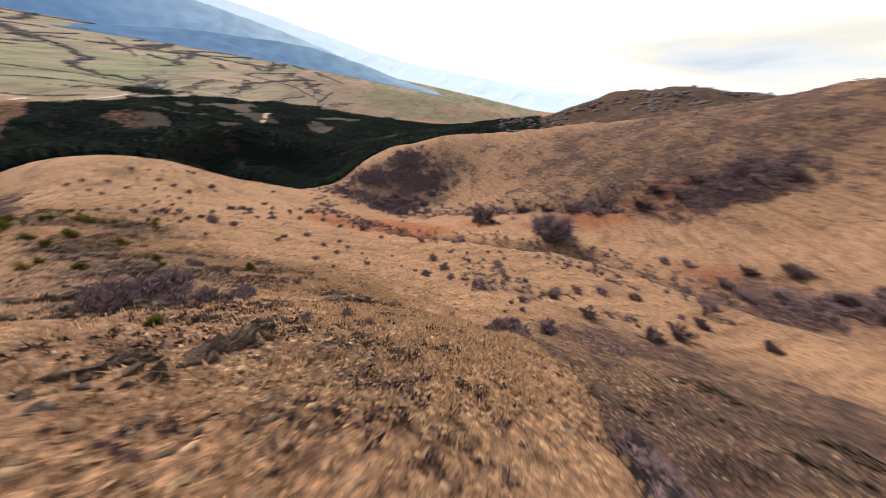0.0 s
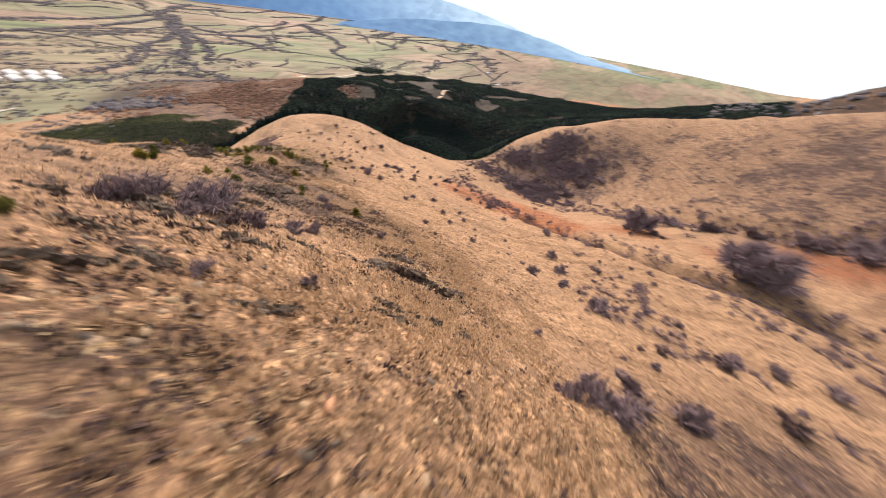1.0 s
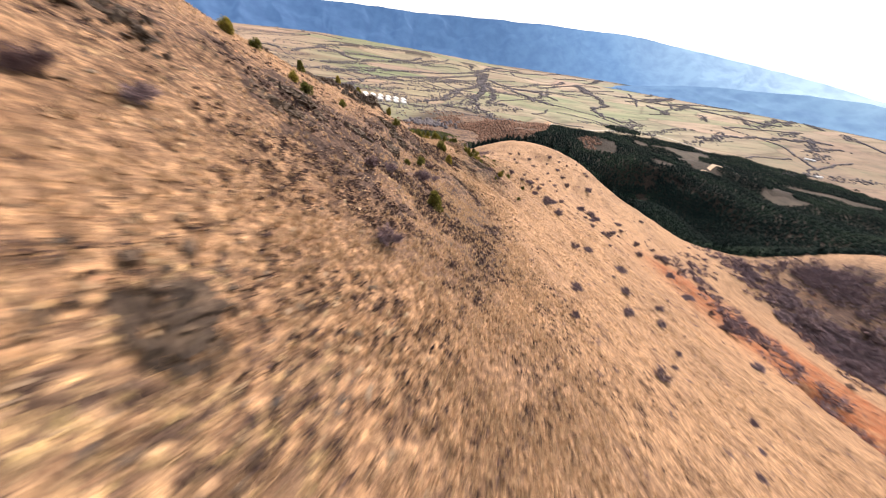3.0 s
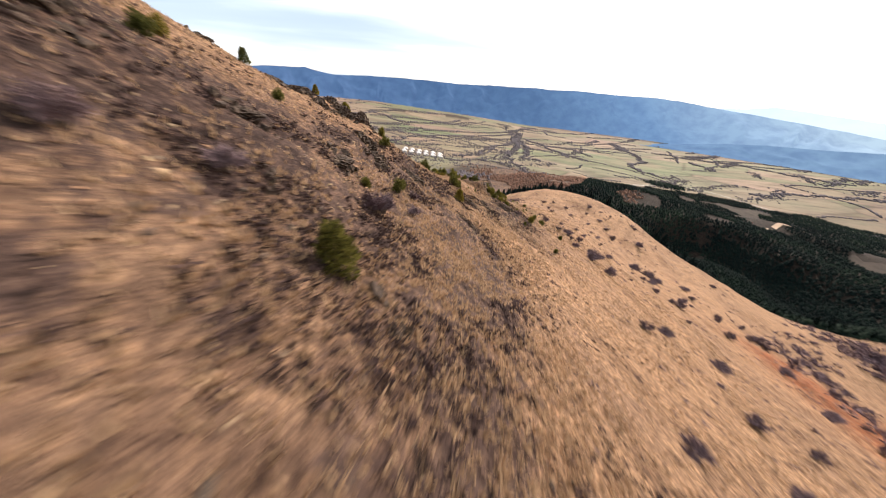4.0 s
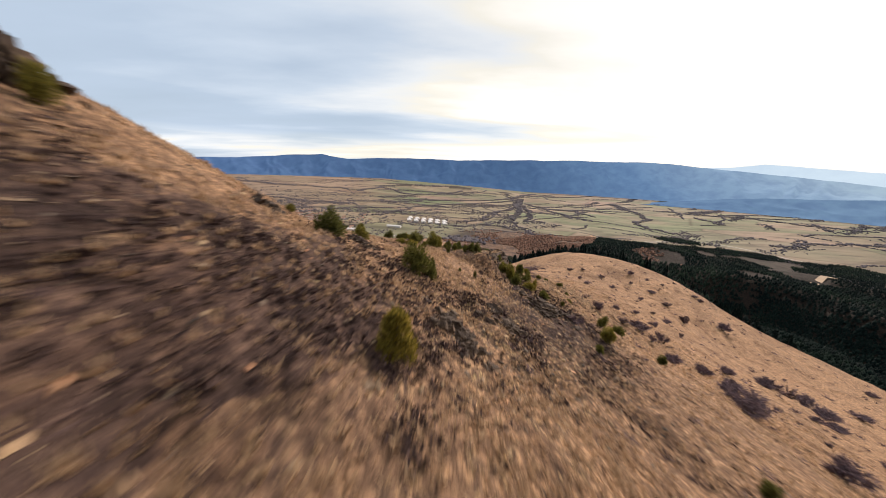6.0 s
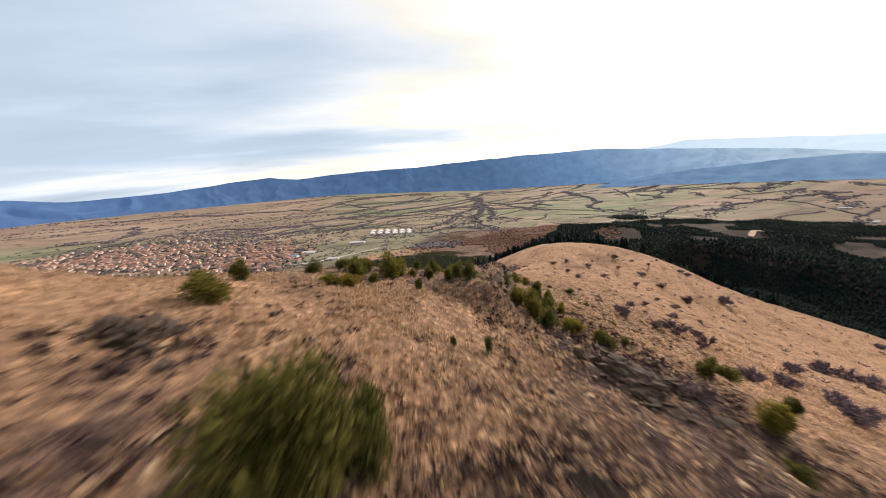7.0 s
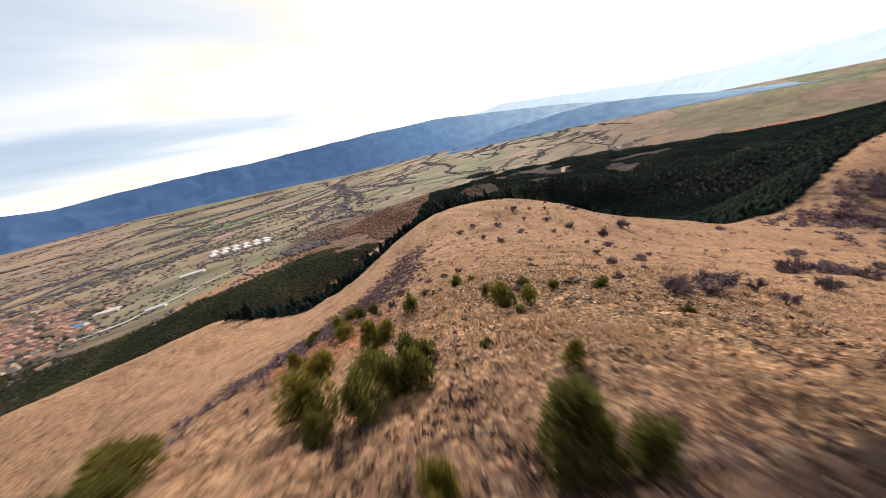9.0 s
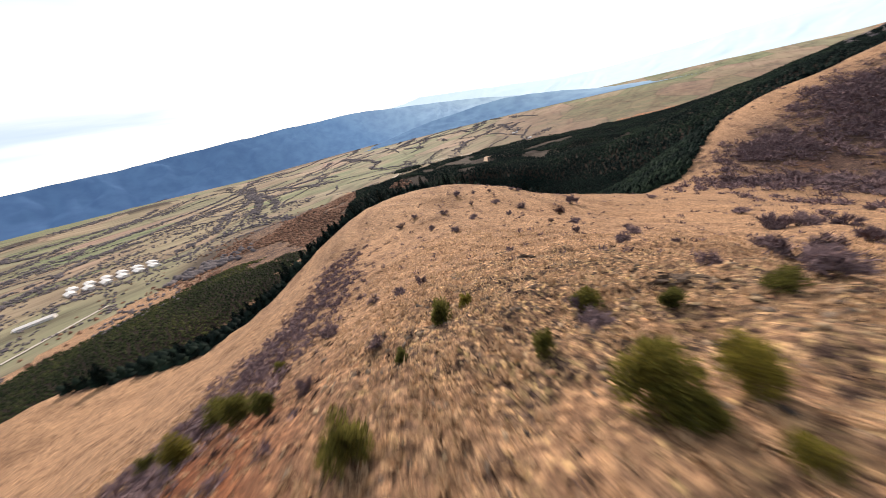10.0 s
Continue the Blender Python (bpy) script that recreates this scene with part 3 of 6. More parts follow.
def detail(x, y):
    near = 1 - smooth(150, 420, np.hypot(x + 80, y - 70))
    rock, red = cover(x, y)
    z = near * (0.55 * fbm(x, y, 11, 3, 2) + (0.16 + 0.32 * rock) * fbm(x, y, 2.3, 4, 9))
    # the sharp brink of the spur, which falls away to the east
    off = brink_off(x, y)
    z = z - 4.8 * smooth(0, 2.0, off) * (1 - smooth(9, 26, off)) * (1 - smooth(18, 34, y))
    # the rocky knoll on the crest: a long gently tilted table with broken sides
    along = (x + 114.3) * -0.925 + (y - 57.5) * 0.379
    table = -58.8 - 0.21 * np.clip(along, -2, 13) + 0.35 * fbm(x, y, 1.8, 3, 55)
    rim = off_line(x, y, KNOLL_AXIS) + 0.5 * fbm(x, y, 2.6, 3, 57)
    z = z + np.exp(-((np.maximum(rim, 0) / 3.7) ** 6)) * np.maximum(0, table - ground(x, y) - z)
    # sheep terraces on the gentler slopes, and the hollow under the slate ledge
    level = ground(x, y) / 3.6 + 0.9 * fbm(x, y, 34, 2, 17)
    z = z + near * smooth(58, 75, y) * 0.28 * smooth(0.45, 1.0, level - np.floor(level))
    z = z - 3.6 * np.exp(-((off_line(x, y, HOLLOW) / 1.0) ** 2)) + 1.0 * np.exp(-((off_line(x - 0.7, y - 1.6, HOLLOW) / 1.2) ** 2))
    z = z + near * rock * 0.35 * np.maximum(0, fbm(x + 0.6 * y, y - 0.6 * x, 3.4, 2, 14))
    z = z + 1.5 * smooth(165, 215, y) * (1 - smooth(420, 600, y)) * smooth(-130, -90, x) * fbm(x, y, 36, 4, 29)
    return z + (1 - near) * smooth(60, 300, ground_rise(x, y)) * 6 * fbm(x, y, 70, 3, 3)


def ground_rise(x, y):
    return ground(x, y) - valley(x, y) + 60


def height(x, y):
    x, y = np.asarray(x, float), np.asarray(y, float)
    return ground(x, y) + detail(x, y)


def at(x, y):
    return float(height(np.array([x]), np.array([y]))[0])


def graded(lo, hi, step, reach):
    mid = list(np.arange(lo, hi, step))
    out, s, v = [], step, hi
    while v < reach:
        out.append(v)
        s = min(s * 1.05, 90)
        v += s
    back, s, v = [], step, lo - step
    while v > -reach:
        back.append(v)
        s = min(s * 1.05, 90)
        v -= s
    return np.array(back[::-1] + mid + out)


def mesh_from(name, verts, faces, material, smooth_shade=False):
    me = bpy.data.meshes.new(name)
    me.from_pydata([tuple(v) for v in verts], [], [tuple(int(i) for i in f) for f in faces])
    if material:
        me.materials.append(material)
    if smooth_shade:
        me.polygons.foreach_set("use_smooth", np.ones(len(me.polygons), bool))
    return me


def build_ground():
    xs, ys = graded(-206, 46, 0.55, 4950), graded(-6, 118, 0.55, 4950)
    X, Y = np.meshgrid(xs, ys)
    X, Y = X.ravel(), Y.ravel()
    Z = height(X, Y)
    nx, ny = len(xs), len(ys)
    i = (np.arange(ny - 1)[:, None] * nx + np.arange(nx - 1)[None]).ravel()
    quads = np.stack([i, i + 1, i + nx + 1, i + nx], 1)
    me = bpy.data.meshes.new("ground")
    me.vertices.add(len(X))
    me.vertices.foreach_set("co", np.stack([X, Y, Z], 1).ravel())
    me.loops.add(quads.size)
    me.loops.foreach_set("vertex_index", quads.ravel().astype(np.int32))
    me.polygons.add(len(quads))
    me.polygons.foreach_set("loop_start", (np.arange(len(quads)) * 4).astype(np.int32))
    me.polygons.foreach_set("use_smooth", np.ones(len(quads), bool))
    me.materials.append(M_GROUND)
    me.materials.append(M_FIELD)
    rise = Z - valley(X, Y)
    flat = ((rise < 9) & (np.hypot(X + 60, Y - 80) > 420)) | ((X < -1700) & (Y < 1500))
    me.polygons.foreach_set("material_index", flat[quads[:, 0]].astype(np.int32))
    me.update(calc_edges=True)
    rock, red = cover(X, Y)
    bare_wood = (1 - smooth(20, 120, np.hypot(X + 790, Y - 350) - 220)) * smooth(420, 500, np.hypot(X + 142, Y - 67))
    scrub = np.clip(red + flat * bare_wood * 0.9, 0, 1)
    far_az, far_r = np.degrees(np.arctan2(X + 60, Y - 80)), np.hypot(X + 60, Y - 80)
    moor = smooth(-42, -26, far_az) * (1 - smooth(20, 40, far_az)) * smooth(700, 1000, far_r) * (1 - smooth(2400, 3200, far_r))
    scrub = np.maximum(scrub, moor * 0.5)
    dark = np.maximum((forest(X, Y, True) | young_wood(X, Y)) * 0.96, np.maximum(heath_and_shade(X, Y), bare_wood * 0.8))
    far_hill = smooth(500, 900, np.hypot(X, Y)) * (rise > 25)
    layer = me.color_attributes.new("cover", "FLOAT_COLOR", "POINT")
    south = np.where(flat, (1 - smooth(-0.40, -0.16, (Y - 80) / np.maximum(200.0, -X - 60))) * 0.85 * smooth(1150, 1600, -X), rock)
    rgba = np.stack([south, np.maximum(scrub, far_hill * 0.15), np.maximum(dark, far_hill * 0.92), np.ones_like(rock)], 1)
    layer.data.foreach_set("color", rgba.ravel().astype(np.float32))
    ob = new("ground", me)
    tagged(ob, "dry grassy hillside with scree above a farmed valley", "ground", kind="structure")


build_ground()


# ---- far mountains ----
def mountain(name, label, az, slope, radius, depth, material, foot, rough, seed, relief=0.06):
    """A range along a bearing: its skyline given as (bearing, rise per metre of distance)."""
    n, rows = int((az[-1] - az[0]) * 5) + 1, 26
    A, F = np.meshgrid(az[0] + (az[-1] - az[0]) * np.arange(n) / (n - 1), np.arange(rows) / (rows - 1), indexing="ij")
    top = -50 + radius * np.interp(A, az, slope) + rough * fbm(A, A * 0 + seed, 9, 5, seed)
    # spurs run down from the crest and fork on the way
    bend = A + 2.5 * fbm(A, F * 8, 6.0, 2, seed + 9)
    spur = (1 - 2 * np.abs(fbm(bend, F * 5, 4.2, 3, seed + 3))) * np.sin(math.pi * F) ** 0.8
    R = radius - depth * (1 - F) - 0.04 * depth * spur
    Z = np.where(F < 1, foot + (top - foot) * F**1.2 * (1 + relief * spur), top)
    verts = np.stack([-60 + R * np.sin(np.radians(A)), 80 + R * np.cos(np.radians(A)), Z], -1).reshape(-1, 3)
    faces = []
    for i in range(n - 1):
        for j in range(rows - 1):
            k = i * rows + j
            faces.append((k, k + 1, k + rows + 1, k + rows))
    ob = new(name, mesh_from(name, verts, faces, material, True))
    tagged(ob, label, "mountains", kind="structure")


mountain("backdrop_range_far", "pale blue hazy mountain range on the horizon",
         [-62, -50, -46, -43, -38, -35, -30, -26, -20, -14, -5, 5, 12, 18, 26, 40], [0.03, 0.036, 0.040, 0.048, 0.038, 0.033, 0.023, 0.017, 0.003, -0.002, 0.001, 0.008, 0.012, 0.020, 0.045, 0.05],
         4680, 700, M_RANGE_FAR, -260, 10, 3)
mountain("backdrop_range_near", "haze-blue wooded mountain range beyond the valley",
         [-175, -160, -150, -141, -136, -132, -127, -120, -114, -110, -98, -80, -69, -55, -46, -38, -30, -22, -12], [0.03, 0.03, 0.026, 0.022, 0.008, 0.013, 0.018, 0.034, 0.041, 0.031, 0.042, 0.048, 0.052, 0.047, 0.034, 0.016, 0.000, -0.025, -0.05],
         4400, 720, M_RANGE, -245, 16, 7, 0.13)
mountain("backdrop_foothill", "pale haze-blue wooded foothill at the end of the valley",
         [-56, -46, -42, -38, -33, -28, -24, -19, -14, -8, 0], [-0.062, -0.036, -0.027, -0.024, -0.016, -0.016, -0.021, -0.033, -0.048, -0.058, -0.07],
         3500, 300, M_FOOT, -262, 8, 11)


# ---- building blocks ----
def part(name, me, parent, label=""):
    ob = new(name, me)
    ob.parent = parent
    if label:
        ob["label"] = label
    return ob


def bm_mesh(name, bm, material):
    me = bpy.data.meshes.new(name)
    bm.to_mesh(me)
    bm.free()
    me.materials.append(material)
    return me


def normal_at(x, y, d=1.2):
    return Vector((at(x - d, y) - at(x + d, y), at(x, y - d) - at(x, y + d), 2 * d)).normalized()


class Soup:
    """Vertices and faces gathered for one joined mesh."""

    def __init__(self):
        self.v, self.f = [], []

    def add(self, verts, faces):
        k = len(self.v)
        self.v.extend(verts)
        self.f.extend([tuple(i + k for i in f) for f in faces])

    def mesh(self, name, material):
        return mesh_from(name, self.v, self.f, material)


def rod(soup, a, b, ra, rb, sides=4):
    a, b = Vector(a), Vector(b)
    d = (b - a).normalized()
    u = d.orthogonal().normalized()
    w = d.cross(u)
    ring = [u * math.cos(2 * math.pi * i / sides) + w * math.sin(2 * math.pi * i / sides) for i in range(sides)]
    verts = [a + r * ra for r in ring] + [b + r * rb for r in ring]
    soup.add(verts, [(i, (i + 1) % sides, (i + 1) % sides + sides, i + sides) for i in range(sides)])


# ---- rocks ----
def slab_mesh(seed, flat):
    """An angular block of slate: the hull of a few points in a flattened box, with a broken edge."""
    rnd = random.Random(seed)
    bm = bmesh.new()
    for _ in range(13):
        p = Vector((rnd.uniform(-1, 1), rnd.uniform(-1, 1), rnd.uniform(-1, 1)))
        p = p / max(abs(p.x), abs(p.y), abs(p.z)) * rnd.uniform(0.75, 1.0)
        bm.verts.new((p.x * 0.5, p.y * 0.38, p.z * flat))
    bmesh.ops.convex_hull(bm, input=bm.verts[:])
    bmesh.ops.delete(bm, geom=[v for v in bm.verts if not v.link_faces], context="VERTS")
    return bm_mesh("slab", bm, M_ROCK)


SLABS = [slab_mesh(40 + i, (0.16, 0.22, 0.3, 0.2, 0.38, 0.26)[i % 6]) for i in range(9)]


def crag_core(length, width, tall, seed):
    """The solid heart of an outcrop: a rough, stepped knoll."""
    bm = bmesh.new()
    bmesh.ops.create_icosphere(bm, subdivisions=4, radius=1.0)
    for v in bm.verts:
        n = v.co.normalized()
        p = n * 2.3 + Vector((seed * 3.1, seed * 1.7, 0))
        k = 0.62 + 0.34 * noise.ridged_multi_fractal(p, 0.9, 2.1, 5, 0.9, 1.6) * 0.45 + 0.20 * noise.fractal(p * 4, 0.8, 2.0, 4) + 0.10 * noise.fractal(p * 13, 0.8, 2.0, 3)
        v.co = Vector((n.x * length * 0.42 * k, n.y * width * 0.5 * k, n.z * tall * k * (0.95 if n.z > 0 else 0.6)))
    me = bm_mesh("core", bm, M_ROCK)
    return me


def outcrop(x, y, length, width, tall, bearing, dip, count, seed, label, bulk=0.65):
    """A rib of upturned slate beds standing out of the slope; each block is a part."""
    rnd = random.Random(seed)
    root = new("rock_outcrop")
    root.location = (x, y, at(x, y) - 0.2)
    tagged(root, label, "rock", "slate ribs on the slope")
    core = part("core", crag_core(length * 0.85, width * 0.85, tall * bulk, seed), root)
    core.matrix_basis = Euler((0, 0, radians(bearing))).to_matrix().to_4x4()
    count = int(count * (1.6 if tall < 1.4 else 2.4))
    for n in range(count):
        u, v = rnd.gauss(0, 0.32), rnd.gauss(0, 0.32)
        px = x + math.cos(radians(bearing)) * u * length - math.sin(radians(bearing)) * v * width
        py = y + math.sin(radians(bearing)) * u * length + math.cos(radians(bearing)) * v * width
        mid = max(0.0, 1 - math.hypot(u, v) * 1.25)
        s = min(rnd.uniform(0.3, 1.0) ** 1.3 * (0.5 + 0.8 * mid) * tall * 0.9, rnd.uniform(0.5, 1.1)) + 0.08
        ob = part("slab", SLABS[rnd.randrange(len(SLABS))], root)
        lift = mid * tall * rnd.uniform(0.05, 0.55) - 0.12 * s
        ob.matrix_basis = (Matrix.Translation(Vector((px, py, at(px, py) + lift)) - root.location)
                           @ Euler((radians(dip + rnd.uniform(-16, 16)), radians(rnd.uniform(-18, 18)), radians(bearing + rnd.uniform(-25, 25)))).to_matrix().to_4x4()
                           @ Matrix.Diagonal((s * rnd.uniform(1.0, 1.9), s * rnd.uniform(0.8, 1.3), s * rnd.uniform(0.8, 1.5), 1)))
    return root


GREY = "grey-brown slate outcrop with tilted beds among dry grass"
DARK = "dark craggy rock outcrop on the crest of the ridge"
outcrop(-8.9, 28.7, 6.4, 1.5, 1.1, 24, 38, 44, 1, "slate ledge with a dark hollow under its broken face", 0.55)
outcrop(-5.6, 30.3, 2.6, 2.0, 0.7, 35, 35, 20, 2, GREY, 0.4)
outcrop(-15.5, 31.0, 6.0, 3.0, 1.0, 40, 40, 26, 3, GREY)
outcrop(-12.0, 24.0, 5.0, 3.5, 0.6, 30, 35, 18, 24, GREY)
outcrop(-24.0, 17.5, 6.0, 3.0, 0.9, 20, 42, 20, 4, GREY)
outcrop(-20.5, 12.0, 7.0, 2.2, 0.8, 15, 40, 18, 25, GREY)
outcrop(-44.5, 26.5, 8.0, 3.5, 1.5, 35, 42, 30, 5, GREY)
outcrop(-37.8, 27.6, 5.0, 3.0, 1.1, 35, 42, 20, 6, GREY)
outcrop(-57.0, 35.5, 7.0, 4.0, 1.1, 35, 40, 22, 7, GREY)
outcrop(-50.0, 31.0, 6.0, 4.0, 1.0, 35, 40, 20, 26, GREY)
outcrop(-45.0, 8.5, 8.0, 4.0, 1.0, 20, 40, 24, 8, DARK)
outcrop(-62.0, 9.0, 9.0, 4.0, 1.0, 20, 40, 24, 27, DARK)
outcrop(-69.6, 51.6, 4.0, 2.2, 0.8, 60, 50, 16, 9, GREY)
outcrop(-73.5, 41.5, 4.0, 3.0, 1.2, 40, 45, 18, 10, GREY)
outcrop(-67.5, 37.0, 4.5, 3.0, 1.3, 40, 45, 18, 11, DARK)
outcrop(-85.6, 30.4, 5.0, 3.4, 3.5, 40, 60, 48, 12, DARK, 0.95)
outcrop(-80.6, 17.6, 5.0, 2.6, 1.2, 70, 45, 26, 44, DARK, 0.8)
outcrop(-81.6, 21.6, 5.0, 2.6, 1.5, 70, 45, 28, 45, DARK, 0.8)
outcrop(-83.6, 25.6, 5.0, 2.8, 1.9, 60, 50, 32, 46, DARK, 0.85)
outcrop(-80.6, 28.8, 5.0, 3.0, 2.2, 40, 55, 34, 40, DARK, 0.9)
outcrop(-77.0, 26.4, 5.0, 3.0, 1.7, 40, 50, 30, 13, DARK, 0.85)
outcrop(-72.0, 35.0, 6.0, 2.6, 1.6, 45, 50, 34, 41, DARK, 0.8)
outcrop(-92.0, 38.5, 4.0, 2.6, 1.3, 45, 50, 24, 42, DARK, 0.8)
outcrop(-100.6, 42.6, 4.0, 2.6, 1.2, 45, 50, 22, 43, DARK, 0.8)
outcrop(-76.0, 20.0, 8.0, 4.0, 1.3, 20, 35, 26, 14, DARK)
outcrop(-74.5, 12.0, 8.0, 4.0, 1.0, 20, 35, 20, 28, DARK)
outcrop(-88.0, 53.5, 5.0, 3.5, 1.3, 55, 48, 24, 15, GREY)
outcrop(-95.0, 58.5, 5.0, 3.5, 1.3, 55, 48, 22, 16, GREY)
outcrop(-104.5, 66.0, 7.0, 4.5, 1.5, 50, 45, 34, 17, DARK)
KNOLL = "dark rough rock knoll on the crest beside junipers"
for n, (x, y, length, tall, bearing) in enumerate([(-114.4, 60.4, 3.6, 1.1, 155), (-116.6, 61.6, 3.6, 1.2, 155), (-118.8, 62.8, 3.8, 1.3, 155), (-121.0, 63.9, 3.8, 1.4, 155), (-123.0, 64.2, 3.0, 1.0, 170), (-124.8, 63.2, 2.4, 0.5, 60), (-115.6, 61.8, 3.0, 1.0, 155), (-119.8, 64.2, 3.4, 1.2, 155)]):
    outcrop(x, y, length, 1.5, tall, bearing, 42, 26, 110 + n, KNOLL, 0.45)
outcrop(-121.6, 61.4, 3.4, 2.4, 0.6, 150, 40, 22, 39, DARK, 0.4)
outcrop(-117.4, 59.6, 3.4, 2.0, 0.6, 150, 40, 18, 19, DARK, 0.4)
outcrop(-156.7, 94.8, 3.0, 1.4, 0.8, 20, 15, 10, 20, "flat dark rock slab on the bare shoulder")
outcrop(-151.2, 84.0, 2.2, 1.4, 0.5, 20, 20, 9, 21, GREY)
outcrop(-141.5, 84.5, 4.0, 2.0, 0.5, 25, 20, 14, 29, GREY)
outcrop(24.0, 20.5, 8.0, 4.0, 1.3, 140, 45, 28, 22, "dark shaded slate ribs on the flank of the spur")
outcrop(33.5, 19.5, 6.0, 3.5, 1.3, 140, 45, 22, 23, "dark shaded slate ribs on the flank of the spur")
outcrop(-23.4, 11.3, 5.5, 1.8, 1.5, 20, 40, 30, 47, DARK, 0.8)
outcrop(-28.0, 14.5, 8.0, 2.0, 1.5, 45, 40, 20, 32, DARK)
outcrop(-34.0, 20.5, 8.0, 2.0, 1.4, 45, 40, 20, 33, DARK)
outcrop(-8.2, 6.4, 5.0, 1.6, 0.8, 75, 45, 18, 34, DARK)
outcrop(-10.5, 4.5, 3.5, 1.6, 0.7, 75, 45, 12, 35, DARK)
outcrop(42.0, 26.0, 9.0, 3.0, 1.6, 140, 45, 20, 36, "dark shaded slate ribs on the flank of the spur")
outcrop(47.0, 18.0, 9.0, 3.0, 1.8, 140, 45, 20, 37, "dark shaded slate ribs on the flank of the spur")
outcrop(38.0, 14.0, 8.0, 3.0, 1.6, 140, 45, 18, 38, "dark shaded slate ribs on the flank of the spur")
LEDGE = "low broken slate ledge with a dark crevice in dry grass"
for n, (x, y, length, wide) in enumerate([(-3.8, 18.2, 2.2, 0.7), (-2.6, 17.6, 2.6, 0.7), (-1.9, 20.1, 2.4, 0.8), (0.4, 21.8, 2.0, 1.4), (-15.5, 19.2, 4.0, 1.0), (-16.6, 14.0, 3.4, 0.9), (-13.4, 14.3, 3.0, 0.9), (-8.8, 8.8, 2.4, 0.7),
                                          (-9.4, 10.5, 2.6, 0.8), (-13.2, 9.5, 2.8, 0.8), (-4.4, 12.4, 1.8, 0.7), (-21.8, 8.3, 4.0, 1.0), (-38.5, 25.6, 4.5, 2.4), (-29.0, 17.5, 4.2, 1.2), (-31.6, 19.2, 4.0, 1.2), (-70.7, 52.3, 2.6, 2.0), (-42.4, 37.0, 2.2, 0.9)]):
    outcrop(x, y, length, wide, 0.62, 24 + 13 * (n % 4), 40, 14, 60 + n, LEDGE, 0.5)
for x, y, n in ((-38.8, 43.3, 7), (-39.3, 41.8, 6), (-36.8, 44.7, 5)):
    outcrop(x, y, 1.3, 1.0, 0.7, 30, 20, n, 90 + n, "pale lichen-covered boulders beside a young pine", 0.7)
outcrop(15.5, 13.0, 5.0, 2.5, 1.0, 140, 45, 16, 30, "dark shaded slate ribs on the flank of the spur")


# the line of the spur, from the brink down to the bare shoulder
SPUR_F, SPUR_X, SPUR_Y = [0, .12, .3, .5, .75, 1], [2, 4, -18, -55, -105, -160], [4, 20, 42, 46, 56, 82]


def loose_stones():
    """Scree and single stones over the stony parts of the hill."""
    rs = np.random.RandomState(7)
    n = 230000
    x, y = rs.uniform(-205, 45, n), rs.uniform(-4, 135, n)
    rock, _ = cover(x, y)
    patch = 0.5 + 0.5 * fbm(x, y, 5, 3, 41)
    keep = rs.uniform(0, 1, n) < np.clip(rock * 0.75 * patch * 1.3 + 0.025 * patch, 0, 1)
    x, y = x[keep], y[keep]
    z = height(x, y)
    size = 0.045 + 0.17 * rs.uniform(0, 1, len(x)) ** 4.0
    # broken slates along the spur, coarse and close together
    n = 52000
    f = rs.uniform(0, 1, n) ** 1.5
    cx, cy = np.interp(f, SPUR_F, SPUR_X) + rs.normal(0, 8, n), np.interp(f, SPUR_F, SPUR_Y) + rs.normal(0, 8, n)
    odds = (0.02 + 0.55 * cover(cx, cy)[0] ** 1.4) * smooth(-0.15, 0.7, fbm(cx, cy, 6, 3, 43))
    keep = (rs.uniform(0, 1, n) < odds) & (cy > -3)
    cx, cy = cx[keep], cy[keep]
    x, y, z = np.concatenate([x, cx]), np.concatenate([y, cy]), np.concatenate([z, height(cx, cy)])
    size = np.concatenate([size, 0.045 + 0.20 * rs.uniform(0, 1, len(cx)) ** 3.5])
    # an irregular eight-cornered chip
    base = np.array([(-1, -.8, -1), (1, -1, -1), (.9, 1, -1), (-.8, .9, -1), (-.6, -.5, .6), (.7, -.6, 1), (.4, .7, .7), (-.5, .5, 1)]) * (1.15, 0.62, 0.30)
    quads = np.array([(0, 1, 5, 4), (1, 2, 6, 5), (2, 3, 7, 6), (3, 0, 4, 7), (4, 5, 6, 7)])
    m = len(x)
    jit = 1 + rs.uniform(-0.55, 0.4, (m, 8, 3))
    v = base[None] * jit * size[:, None, None]
    a, t = rs.normal(0.5, 0.9, m), rs.normal(0.25, 0.55, m)
    c, s = np.cos(a)[:, None], np.sin(a)[:, None]
    ct, st = np.cos(t)[:, None], np.sin(t)[:, None]
    vx, vy, vz = v[..., 0], v[..., 1] * ct - v[..., 2] * st, v[..., 1] * st + v[..., 2] * ct
    v = np.stack([vx * c - vy * s + x[:, None], vx * s + vy * c + y[:, None], vz + (z + 0.12 * size)[:, None]], -1).reshape(-1, 3)
    f = (quads[None] + (np.arange(m) * 8)[:, None, None]).reshape(-1, 4)
    me = bpy.data.meshes.new("loose_stones")
    fill(me, v, f, M_GRAVEL)
    tagged(new("loose_stones", me), "scattered grey and ochre slate chips on the slope", "stones", kind="stuff")


def fill(me, v, f, material):
    k = f.shape[1]
    me.vertices.add(len(v))
    me.vertices.foreach_set("co", np.ascontiguousarray(v, np.float32).ravel())
    me.loops.add(f.size)
    me.loops.foreach_set("vertex_index", np.ascontiguousarray(f, np.int32).ravel())
    me.polygons.add(len(f))
    me.polygons.foreach_set("loop_start", (np.arange(len(f)) * k).astype(np.int32))
    me.materials.append(material)
    me.update(calc_edges=True)


loose_stones()


